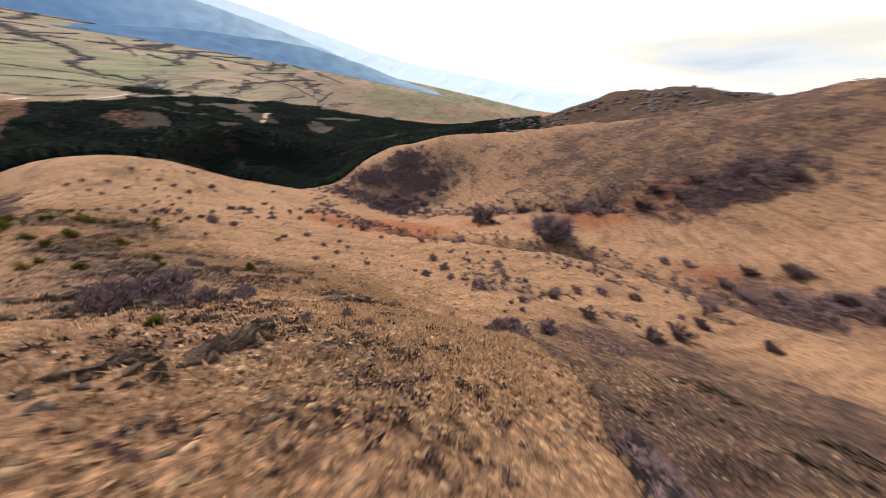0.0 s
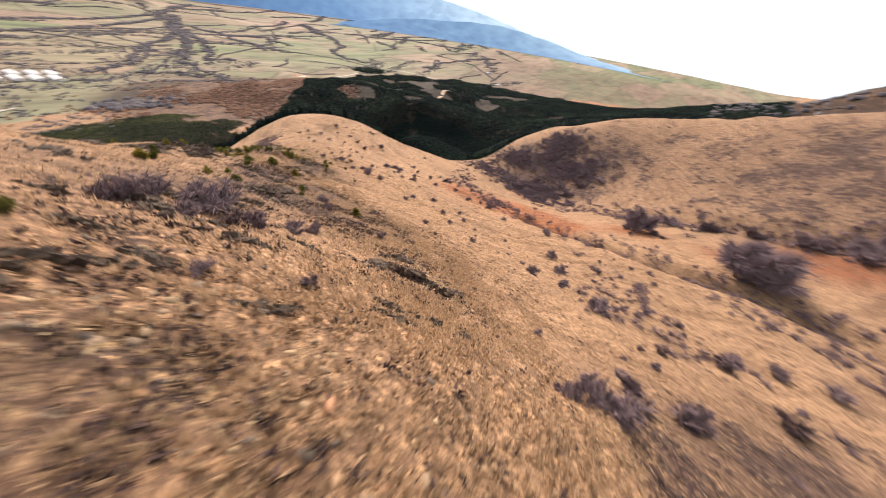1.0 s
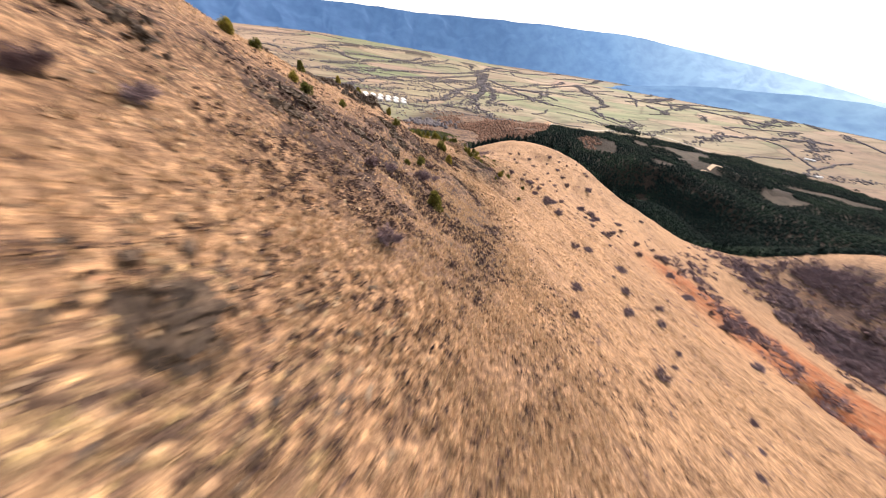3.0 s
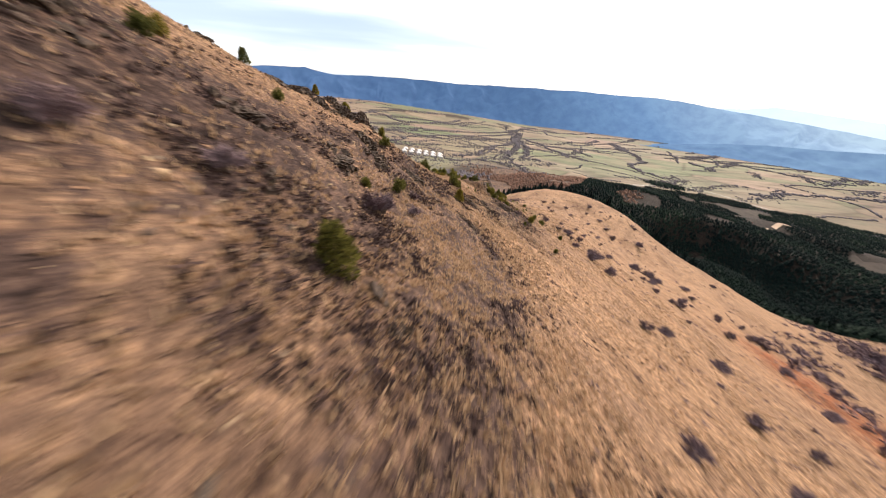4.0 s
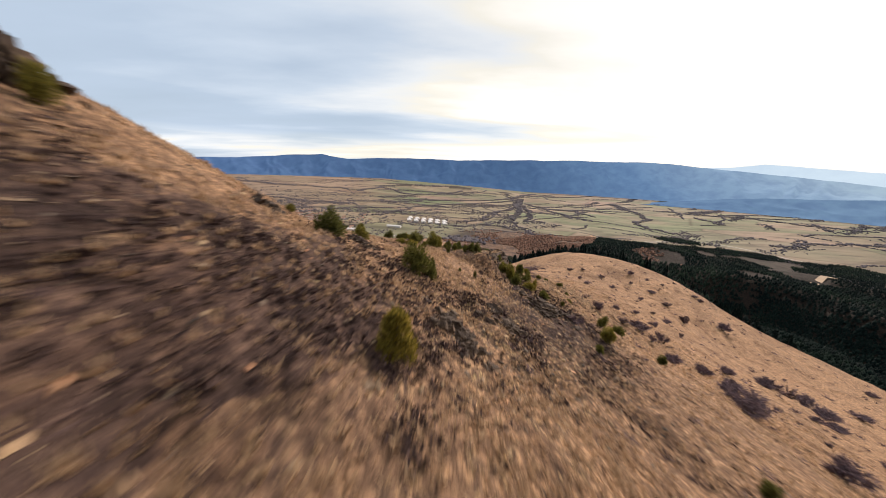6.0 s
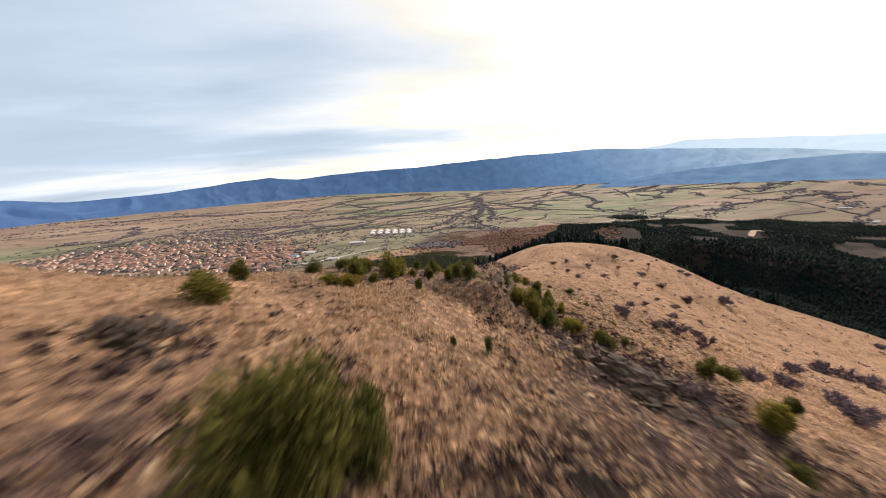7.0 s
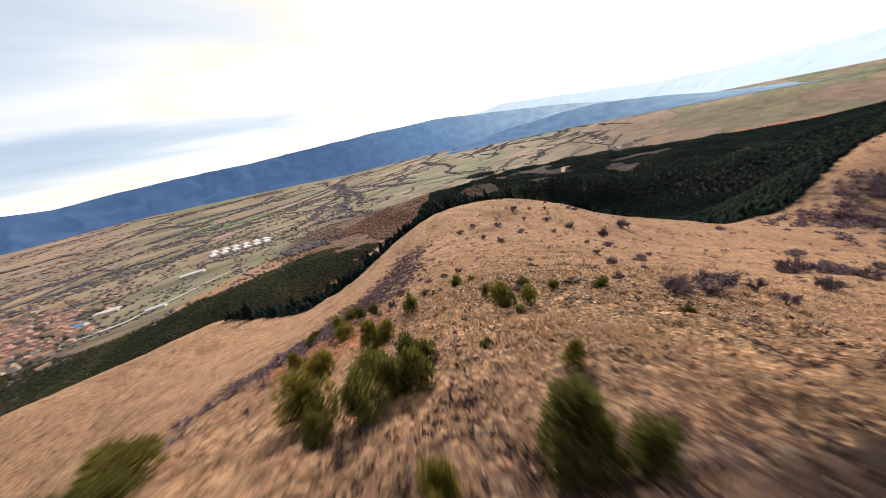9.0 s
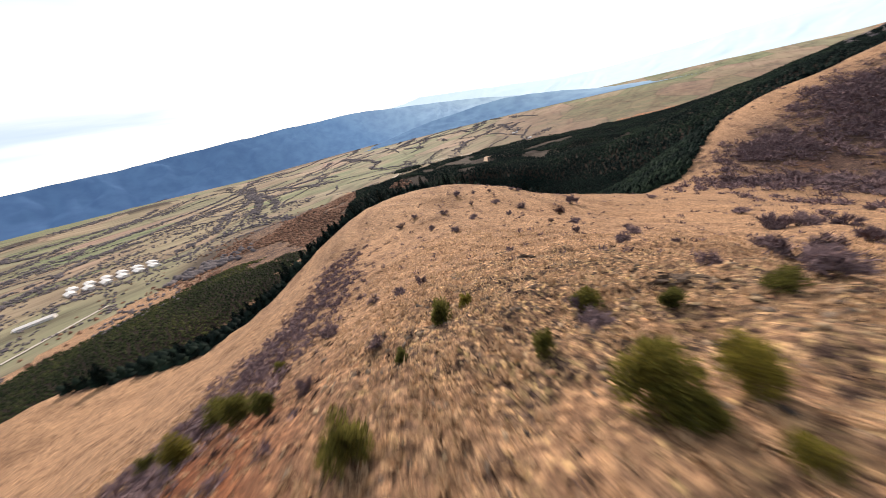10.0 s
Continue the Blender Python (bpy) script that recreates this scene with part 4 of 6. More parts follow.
def grass_tufts():
    """Bleached tussocks: a few bent blades each."""
    rs = np.random.RandomState(11)
    n = 150000
    x, y = rs.uniform(-190, 40, n), rs.uniform(0, 118, n)
    # thickest along the line of the spur
    f, near = rs.uniform(0, 1, n), rs.uniform(0, 1, n) < 0.5
    x = np.where(near, np.interp(f, SPUR_F, SPUR_X) + rs.normal(0, 8, n), x)
    y = np.where(near, np.interp(f, SPUR_F, SPUR_Y) + rs.normal(0, 8, n), y)
    rock, _ = cover(x, y)
    thick = fbm(x, y, 4.5, 3, 51)
    keep = (rs.uniform(0, 1, n) < np.clip(0.55 + 0.7 * thick, 0.05, 1) * (1 - 0.75 * rock) * (1 - 0.85 * heath_and_shade(x, y)))
    x, y = x[keep], y[keep]
    z, m, blades = height(x, y), keep.sum(), 5
    tall = 0.15 + 0.30 * rs.uniform(0, 1, (m, blades)) ** 1.5
    a = rs.uniform(0, 6.28, (m, blades))
    lean = rs.uniform(0.25, 1.0, (m, blades)) * tall
    w = 0.035 + 0.05 * rs.uniform(0, 1, (m, blades))
    ca, sa_ = np.cos(a), np.sin(a)
    ox, oy = 0.12 * rs.uniform(-1, 1, (m, blades)), 0.12 * rs.uniform(-1, 1, (m, blades))
    bx, by, bz = x[:, None] + ox, y[:, None] + oy, z[:, None] - 0.03 + 0 * ox
    p0 = np.stack([bx - sa_ * w, by + ca * w, bz], -1)
    p1 = np.stack([bx + sa_ * w, by - ca * w, bz], -1)
    p2 = np.stack([bx + ca * lean, by + sa_ * lean, bz + tall], -1)
    v = np.stack([p0, p1, p2], 2).reshape(-1, 3)
    me = bpy.data.meshes.new("dry_grass")
    fill(me, v, np.arange(len(v)).reshape(-1, 3), M_TUFT)
    tagged(new("dry_grass", me), "bleached dry grass tussocks over the hillside", "grass", kind="stuff")


def big_tussocks():
    """Golden tussocks half a metre wide along the spur: a dome of drooping blades each."""
    rs = np.random.RandomState(12)
    n = 30000
    f = rs.uniform(0, 1, n)
    x, y = np.interp(f, SPUR_F, SPUR_X) + rs.normal(0, 7.5, n), np.interp(f, SPUR_F, SPUR_Y) + rs.normal(0, 7.5, n)
    odds = smooth(-0.25, 0.7, fbm(x, y, 5.5, 3, 53)) * (1 - 0.45 * heath_and_shade(x, y)) * 0.75
    keep = (rs.uniform(0, 1, n) < odds) & (y > -3)
    x, y = x[keep], y[keep]
    m, k = len(x), 13
    wide = (0.14 + 0.22 * rs.uniform(0, 1, m) ** 1.6)[:, None]
    a = rs.uniform(0, 6.28, (m, k))
    reach, rise = wide * rs.uniform(0.5, 1.1, (m, k)), wide * rs.uniform(0.45, 1.25, (m, k))
    ca, sa_ = np.cos(a), np.sin(a)
    bx, by, bz = x[:, None] + 0.25 * reach * ca, y[:, None] + 0.25 * reach * sa_, height(x, y)[:, None] - 0.04 + 0 * a
    w = wide * rs.uniform(0.16, 0.34, (m, k))
    p0 = np.stack([bx - sa_ * w, by + ca * w, bz], -1)
    p1 = np.stack([bx + sa_ * w, by - ca * w, bz], -1)
    p2 = np.stack([bx + ca * reach, by + sa_ * reach, bz + rise], -1)
    v = np.stack([p0, p1, p2], 2).reshape(-1, 3)
    me = bpy.data.meshes.new("golden_tussocks")
    fill(me, v, np.arange(len(v)).reshape(-1, 3), M_TUFT)
    tagged(new("golden_tussocks", me), "golden dry tussocks between stones along the spur", "grass", kind="stuff")


grass_tufts()
big_tussocks()


# ---- shrubs ----
def bare_shrub(seed, flat=0.8, trunk=0.0, twig_count=1300, fine=1.0):
    """A leafless shrub one metre wide: forked stems under a haze of fine twigs."""
    rnd = random.Random(seed)
    root = new("bare_shrub")
    stems, twigs = Soup(), Soup()
    tips = []
    for _ in range(17):
        a, out = rnd.uniform(0, 6.28), rnd.uniform(0.12, 0.44)
        b0 = Vector((rnd.uniform(-0.06, 0.06), rnd.uniform(-0.06, 0.06), -0.08))
        b1 = Vector((math.cos(a) * out * 0.45, math.sin(a) * out * 0.45, trunk + rnd.uniform(0.18, 0.34) * flat))
        b2 = Vector((math.cos(a) * out, math.sin(a) * out, trunk + rnd.uniform(0.4, 0.92) * flat * (1.15 - out)))
        rod(stems, b0, b1, 0.016, 0.010, 3)
        rod(stems, b1, b2, 0.010, 0.004, 3)
        tips += [(b1, b2)] * 2
    for n in range(twig_count):
        a, b = tips[rnd.randrange(len(tips))]
        p = a.lerp(b, rnd.uniform(0.1, 1.0))
        d = Vector((rnd.gauss(0, 1), rnd.gauss(0, 1), rnd.gauss(0.45, 0.8))).normalized()
        d = (d + Vector((p.x, p.y, 0)) * 1.3).normalized()
        q = p + d * rnd.uniform(0.10, 0.26)
        side = d.orthogonal().normalized() * rnd.uniform(0.007, 0.016) * fine
        twigs.add([p - side, p + side, q], [(0, 1, 2)])
    part("stem", stems.mesh("stem", M_STEM), root)
    part("crown", twigs.mesh("crown", M_TWIG), root, "tangle of fine purplish-brown twigs")
    return root


def green_bush(seed, kind):
    """A juniper (broad, ragged) or a young pine (pointed), one metre tall."""
    rnd = random.Random(seed)
    root = new("juniper_bush" if kind == "juniper" else "young_pine")
    wood, leaf = Soup(), Soup()
    lobes = []
    if kind == "juniper":
        for n in range(12):
            a, r = rnd.uniform(0, 6.28), rnd.uniform(0.05, 0.40)
            lobes.append((Vector((math.cos(a) * r, math.sin(a) * r, rnd.uniform(0.20, 0.66) * (1.15 - r))), rnd.uniform(0.10, 0.22), rnd.uniform(0.20, 0.44)))
        lobes.append((Vector((0, 0, 0.66)), 0.17, 0.36))
        for c, r, h in lobes:
            rod(wood, (0, 0, -0.08), c, 0.022, 0.008, 4)
    else:
        rod(wood, (0, 0, -0.08), (0.01, 0.0, 0.97), 0.028, 0.006, 5)
        for n in range(26):
            f = 0.06 + 0.88 * n / 26
            a, r = n * 2.4 + rnd.uniform(-0.3, 0.3), 0.34 * (1 - f) ** 0.75 + 0.03
            tip = Vector((math.cos(a) * r, math.sin(a) * r, f + 0.05 + 0.16 * r))
            rod(wood, (0, 0, f), tip, 0.009, 0.003, 3)
            lobes.append((tip * 0.85 + Vector((0, 0, 0.1 * f)), 0.085 + 0.05 * (1 - f), 0.11))
    for n in range(2800):
        c, r, h = lobes[rnd.randrange(len(lobes))]
        d = Vector((rnd.gauss(0, 1), rnd.gauss(0, 1), rnd.gauss(0, 1))).normalized()
        p = c + Vector((d.x * r, d.y * r, d.z * h)) * rnd.uniform(0.45, 1.06)
        if p.z < 0.02:
            p.z = rnd.uniform(0.02, 0.12)
        g = (d + Vector((0, 0, 0.75))).normalized()
        q = p + g * rnd.uniform(0.05, 0.12)
        side = g.cross(Vector((rnd.gauss(0, 1), rnd.gauss(0, 1), rnd.gauss(0, 1)))).normalized() * rnd.uniform(0.012, 0.026)
        leaf.add([p - side, p + side, q], [(0, 1, 2)])
    part("trunk", wood.mesh("trunk", M_STEM), root)
    part("foliage", leaf.mesh("foliage", M_JUNI), root, "dense olive-green needles")
    return root


def stand(proto, x, y, sx, sz, rnd, label="", sink=0.04):
    m = (Matrix.Translation((x, y, at(x, y) - sink * sz)) @ Euler((radians(rnd.uniform(-5, 5)), radians(rnd.uniform(-5, 5)), rnd.uniform(0, 6.28))).to_matrix().to_4x4()
         @ Matrix.Diagonal((sx, sx * rnd.uniform(0.85, 1.15), sz, 1)))
    ob = copy_thing(proto, m)
    if label:
        ob["label"] = label
    return ob


JUNIPERS = [green_bush(60 + i, "juniper") for i in range(5)]
PINES = [green_bush(80 + i, "pine") for i in range(4)]
for ob in JUNIPERS:
    tagged(ob, "olive-green juniper bush on stony dry grass", "bush", "junipers on the ridge")
for ob in PINES:
    tagged(ob, "small pointed young pine growing on the slope", "tree", "young pines on the ridge")

# x, y, height
ON_SHOULDER = [(-166.7, 63.8, 2.0), (-169.8, 68.3, 1.2), (-145.0, 62.8, 1.9), (-140.6, 60.3, 2.2), (-138.7, 63.1, 1.5), (-145.3, 57.8, 2.2), (-152.1, 60.7, 1.8), (-136.3, 66.0, 0.7), (-131.1, 81.6, 0.9)]
# x, y, width, height
SHAPELY = [(-149.3, 67.0, 1.9, 2.3), (-142.1, 73.2, 2.6, 2.8), (-141.2, 72.6, 1.6, 1.2), (-140.2, 74.3, 2.0, 1.7), (-145.8, 74.3, 1.3, 1.2), (-145.7, 79.7, 1.8, 1.5), (-142.0, 80.6, 1.5, 1.1), (-153.1, 75.5, 2.1, 1.9),
           (-152.9, 77.9, 1.3, 1.1), (-152.6, 71.7, 1.1, 1.0), (-163.7, 64.2, 2.3, 2.3), (-160.3, 65.9, 1.8, 1.7), (-164.2, 61.4, 2.0, 2.5), (-139.6, 72.4, 1.2, 0.8), (-138.1, 83.1, 2.0, 1.0),
           (-94.5, 42.5, 3.3, 2.8), (-95.5, 49.4, 4.2, 2.9), (-96.9, 51.1, 2.2, 2.4), (-100.4, 35.5, 1.6, 0.9), (-84.0, 34.4, 1.9, 1.8), (-116.4, 47.2, 2.4, 2.2), (-117.8, 50.1, 3.2, 2.7), (-118.5, 51.3, 1.9, 2.1), (-117.5, 54.1, 1.5, 1.7), (-118.6, 52.4, 1.1, 1.1), (-115.4, 56.9, 1.6, 1.8), (-114.5, 55.7, 1.2, 1.3),
           (-113.6, 57.5, 1.9, 2.0), (-115.9, 61.7, 1.6, 1.6), (-119.2, 68.1, 1.8, 2.1), (-114.0, 62.0, 2.4, 2.1), (-112.4, 62.9, 1.8, 1.8), (-111.2, 64.0, 2.4, 1.9), (-132.3, 45.5, 2.4, 1.9), (-135.9, 44.8, 2.6, 1.6), (-132.7, 48.3, 1.9, 1.4),
           (-134.9, 48.9, 3.2, 1.9), (-137.7, 50.2, 2.2, 1.7), (-127.2, 53.1, 1.5, 1.6), (-125.6, 55.2, 2.5, 2.1), (-129.2, 59.0, 1.2, 1.6), (-127.4, 59.2, 1.3, 1.6), (-135.7, 58.7, 2.6, 2.6), (-138.6, 56.9, 3.2, 3.0), (-136.5, 60.3, 2.4, 2.6), (-138.2, 62.0, 2.8, 2.8), (-127.7, 64.1, 1.8, 1.8), (-130.4, 59.3, 1.2, 1.5), (-141.3, 49.6, 3.8, 2.2),
           (-106.4, 41.1, 3.2, 2.0), (-103.6, 54.4, 0.6, 0.6), (-103.6, 56.3, 0.7, 1.0), (-113.2, 62.9, 2.0, 2.4), (-118.0, 69.1, 1.6, 1.8), (-110.2, 65.6, 2.6, 1.5), (-109.0, 67.4, 2.5, 1.4), (-107.8, 76.4, 2.3, 1.8), (-101.5, 73.3, 2.5, 2.0),
           (-112.4, 52.9, 1.0, 1.0), (-114.2, 46.9, 2.4, 1.1), (-114.6, 45.2, 2.2, 1.0), (-115.0, 48.9, 1.4, 0.9), (-111.3, 71.6, 0.9, 0.8), (-124.0, 44.0, 2.6, 1.5), (-121.0, 42.0, 2.4, 1.6), (-127.0, 44.5, 2.2, 1.4)]
ON_CREST = [(-119.1, 47.5, 1.6), (-110.0, 80.0, 1.2), (-113.2, 39.0, 1.8), (-122.0, 46.0, 1.5), (-117.0, 67.0, 1.5)]
ON_FLANK = [(-84.6, 74.7, 1.2), (-108.2, 79.5, 1.6), (-107.7, 86.6, 1.6), (-60.5, 41.1, 1.7), (-77.2, 36.2, 1.8), (-56.1, 16.0, 1.8), (-55.6, 22.8, 1.6),
            (-55.8, 38.5, 1.2), (-62.7, 27.6, 1.3), (-51.0, 25.5, 1.5), (-13.8, 8.0, 0.8), (12.9, 11.8, 0.9), (-59.3, 17.5, 1.5), (-118.0, 76.0, 1.2), (-99.0, 71.0, 1.1)]
YOUNG_PINES = [(-129.0, 63.1, 3.2), (-131.6, 67.1, 1.4), (-118.8, 66.2, 2.4), (-82.2, 50.2, 2.6), (-71.0, 19.4, 1.9), (-82.6, 23.4, 1.7), (-86.0, 27.2, 1.7), (-38.9, 41.5, 2.6), (-144.8, 61.6, 2.6), (-136.4, 61.4, 2.4)]
rnd = random.Random(3)
for spot in (ON_SHOULDER, ON_CREST, ON_FLANK):
    for n, (x, y, h) in enumerate(spot):
        stand(JUNIPERS[rnd.randrange(5)], x, y, h * rnd.uniform(1.05, 1.4), h, rnd, "low yellowish-green juniper among stones" if h < 0.9 else "")
for x, y, w, h in SHAPELY:
    stand(JUNIPERS[rnd.randrange(5)], x, y, w * 0.9, h, rnd)
for x, y, h in YOUNG_PINES:
    stand(PINES[rnd.randrange(4)], x, y, h * rnd.uniform(0.8, 1.0), h, rnd)

SHRUBS = [bare_shrub(100 + i, (0.75, 0.85, 0.65, 0.8, 0.9)[i]) for i in range(5)]
for ob in SHRUBS:
    tagged(ob, "leafless purplish-brown shrub on dry grass", "shrub", "bare shrubs on the slope")
THICKETS = [bare_shrub(130 + i, 0.8, 0.0, 3600, 0.62) for i in range(2)]
for ob in THICKETS:
    tagged(ob, "large grey-purple leafless thicket along the ravine", "shrub", "thickets in the ravine")
GROVES = [bare_shrub(140 + i, 0.8, 0.0, 9000, 0.55) for i in range(2)]
for ob in GROVES:
    tagged(ob, "broad rounded leafless thicket beside the ravine", "shrub", "thickets in the ravine")
THORN = bare_shrub(120, 0.85, 0.12)
THORN.name = "thorn_tree"
tagged(THORN, "spreading leafless thorn tree on the grassy shoulder", "tree", "thorn trees")
# x, y, width
ROUND_PATH = [(-23.5, 23.9, 1.6), (-25.5, 25.4, 1.3), (-25.2, 36.5, 1.8), (-49.4, 40.3, 2.0), (-37.1, 34.5, 1.4), (-21.0, 21.0, 1.3), (-6.7, 15.2, 0.8), (-20.3, 13.7, 1.6),
              (-22.5, 18.0, 2.4), (-20.2, 16.0, 2.2), (-51.2, 41.0, 2.0), (-61.9, 42.8, 1.6), (-24.0, 15.4, 4.6), (-24.5, 12.5, 2.8), (-22.0, 11.0, 2.4), (-19.9, 17.5, 1.2), (-7.9, 11.6, 0.9), (14.0, 7.2, 2.8), (12.0, 9.5, 1.8), (-103.0, 69.8, 1.8),
              (-144.7, 77.7, 1.4), (-164.4, 83.7, 1.6), (-166.4, 81.7, 1.5), (-140.0, 90.8, 1.4), (-134.6, 91.8, 2.6), (4.9, 39.5, 1.4), (14.1, 28.9, 1.8), (10.4, 28.4, 2.2), (16.2, 41.1, 1.8), (8.0, 24.0, 1.3), (9.2, 24.6, 2.2), (11.2, 26.4, 2.3), (13.0, 29.0, 2.5), (15.0, 31.4, 2.5), (17.0, 34.2, 2.2), (16.6, 38.0, 2.2), (23.0, 38.9, 2.4), (-6.4, 15.1, 0.9), (-22.5, 21.3, 1.9), (-51.8, 40.8, 2.2), (-55.6, 43.3, 1.4), (-40.9, 36.0, 1.4)]
ON_SLOPE = [(-147.6, 118.2, 2.2), (-129.4, 162.6, 3.0), (-127.8, 139.0, 3.6), (-123.2, 141.5, 3.0), (-124.4, 117.4, 2.4), (-195.7, 154.2, 2.6), (-185.0, 153.5, 3.0), (-170.3, 149.1, 3.2),
            (-132.8, 97.6, 2.4), (-118.4, 105.4, 2.4), (-118.2, 98.6, 2.6), (-128.9, 134.8, 3.2), (-124.9, 138.7, 2.8), (-114.2, 106.9, 2.4), (-172.4, 168.3, 4.0), (-110.2, 101.9, 3.0),
            (-93.7, 97.0, 2.6), (-68.0, 93.1, 2.2), (-65.7, 86.2, 2.0), (-65.3, 105.6, 2.8), (-100.0, 168.7, 4.2), (-129.1, 133.1, 2.4), (-115.0, 131.6, 2.4), (-134.0, 108.8, 2.0), (-39.4, 81.9, 1.8), (-39.8, 67.8, 1.6)]
ACROSS = [(-3.6, 69.3, 2.6), (-3.3, 93.8, 2.8), (2.0, 82.6, 2.6), (-12.6, 125.3, 3.0), (-51.2, 143.8, 4.0), (-120.4, 137.6, 2.6), (4.8, 74.5, 1.8), (13.7, 67.2, 3.0), (23.7, 78.2, 2.2),
          (42.5, 58.4, 3.4), (24.1, 40.3, 2.6), (37.1, 69.8, 3.0), (47.8, 76.8, 2.4), (56.2, 78.1, 2.6), (25.2, 60.7, 1.8), (22.2, 73.7, 1.8), (39.6, 72.9, 2.6), (12.2, 66.9, 1.8),
          (66.8, 77.7, 2.8), (22.9, 39.3, 2.2), (16.3, 37.1, 1.8), (61.1, 51.7, 4.0), (81.0, 51.5, 3.0), (52.2, 48.8, 3.6), (-102.6, 96.1, 3.2)]
BIG = [(66.0, 176.0, 6.0), (18.0, 182.0, 7.0), (30.0, 180.0, 6.0), (-48.0, 240.0, 13.0), (-62.0, 252.0, 14.0), (-76.0, 258.0, 12.0), (-52.0, 275.0, 13.0), (-66.0, 285.0, 13.0), (-90.0, 262.0, 11.0),
       (-40.0, 258.0, 13.0), (-32.0, 272.0, 12.0), (-44.0, 290.0, 11.0), (-28.0, 296.0, 10.0), (-14.0, 303.0, 9.0), (-72.0, 272.0, 12.0), (-24.0, 246.0, 9.0), (-98.0, 276.0, 9.0),
       (104.0, 202.0, 18.7), (118.0, 202.0, 13.0), (132.0, 200.0, 14.0), (148.0, 196.0, 14.0), (164.0, 191.0, 14.0), (178.0, 186.0, 13.0), (190.0, 180.0, 12.0), (140.0, 208.0, 13.0), (158.0, 204.0, 13.0), (176.0, 197.0, 12.0), (90.0, 208.0, 15.3),
       (72.0, 212.0, 13.6), (56.0, 214.0, 13.6), (40.0, 216.0, 11.9), (122.0, 86.0, 9.0), (130.0, 80.0, 10.0), (128.0, 71.0, 9.0), (137.0, 76.0, 11.0), (142.0, 68.0, 10.0), (146.0, 84.0, 10.0), (114.0, 90.0, 7.0), (132.0, 112.0, 9.0), (142.0, 106.0, 11.0),
       (116.0, 120.0, 7.0), (108.0, 124.0, 6.0), (-112.0, 268.0, 9.0), (-122.0, 272.0, 9.0), (-80.0, 244.0, 9.0), (75.6, 62.4, 5.5), (102.0, 96.0, 9.0), (114.0, 99.0, 8.0), (88.0, 110.0, 5.0), (75.0, 121.0, 5.0), (15.4, 7.4, 4.6), (14.2, 4.4, 4.0), (17.5, 10.5, 3.6)]
for spot, grow in ((ROUND_PATH, 1.35), (ON_SLOPE, 1.5), (ACROSS, 1.75)):
    for x, y, w in spot:
        stand(SHRUBS[rnd.randrange(5)], x, y, w * grow, w * grow * rnd.uniform(0.7, 0.95), rnd)
for x, y, w in BIG:
    stand(THICKETS[rnd.randrange(2)], x, y, w * 1.1, w * rnd.uniform(0.62, 0.8), rnd, "large grey-purple leafless thicket along the ravine")
stand(THORN, -133.0, 102.8, 6.0, 3.2, rnd)
stand(THORN, -130.0, 106.5, 3.0, 2.6, rnd)
stand(THORN, 84.0, 71.0, 9.0, 7.5, rnd)
GROVES[0].matrix_basis = Matrix.Translation((57.0, 141.0, at(57.0, 141.0) - 1.0)) @ Matrix.Diagonal((29.0, 26.0, 21.0, 1))
GROVES[1].matrix_basis = Matrix.Translation((23.0, 180.0, at(23.0, 180.0) - 0.8)) @ Matrix.Diagonal((20.0, 18.0, 18.0, 1))
# the many small ones between
rs = np.random.RandomState(5)
made = 0
while made < 120:
    x, y = rs.uniform(-215, 90), rs.uniform(48, 205)
    near_path = float(np.hypot(x + 70, (y - 55) * 1.6))
    lush = float(fbm(np.array([x]), np.array([y]), 26, 2, 61)[0])
    if lush < 0.12 or (near_path < 60 and y < 72) or bool(forest(np.array([x]), np.array([y]))[0]):
        continue
    w = rs.uniform(1.1, 2.8) * (1 + 0.5 * (y > 120))
    stand(SHRUBS[rnd.randrange(5)], x, y, w, w * rnd.uniform(0.65, 0.95), rnd)
    made += 1
PROTOS = [(JUNIPERS, [(-136.0, 45.5), (-138.5, 50.5), (-130.0, 42.0), (-158.0, 57.5), (-171.0, 58.0)]), (PINES, [(-88.0, 27.0), (-136.0, 57.0), (-150.0, 56.0), (-93.0, 16.0)]),
          (SHRUBS, [(-158.5, 68.0), (-30.0, 60.0), (-20.0, 92.0), (-85.0, 118.0), (-150.0, 130.0)]), ([THORN], [(-127.0, 101.0)]), (THICKETS, [(-58.0, 266.0), (112.0, 212.0)])]
for obs, spots in PROTOS:
    for ob, (x, y) in zip(obs, spots):
        s = 2.0 if ob is THORN else 11.0 if ob in THICKETS else 1.6
        ob.matrix_basis = Matrix.Translation((x, y, at(x, y) - 0.06)) @ Matrix.Diagonal((s, s, s, 1))


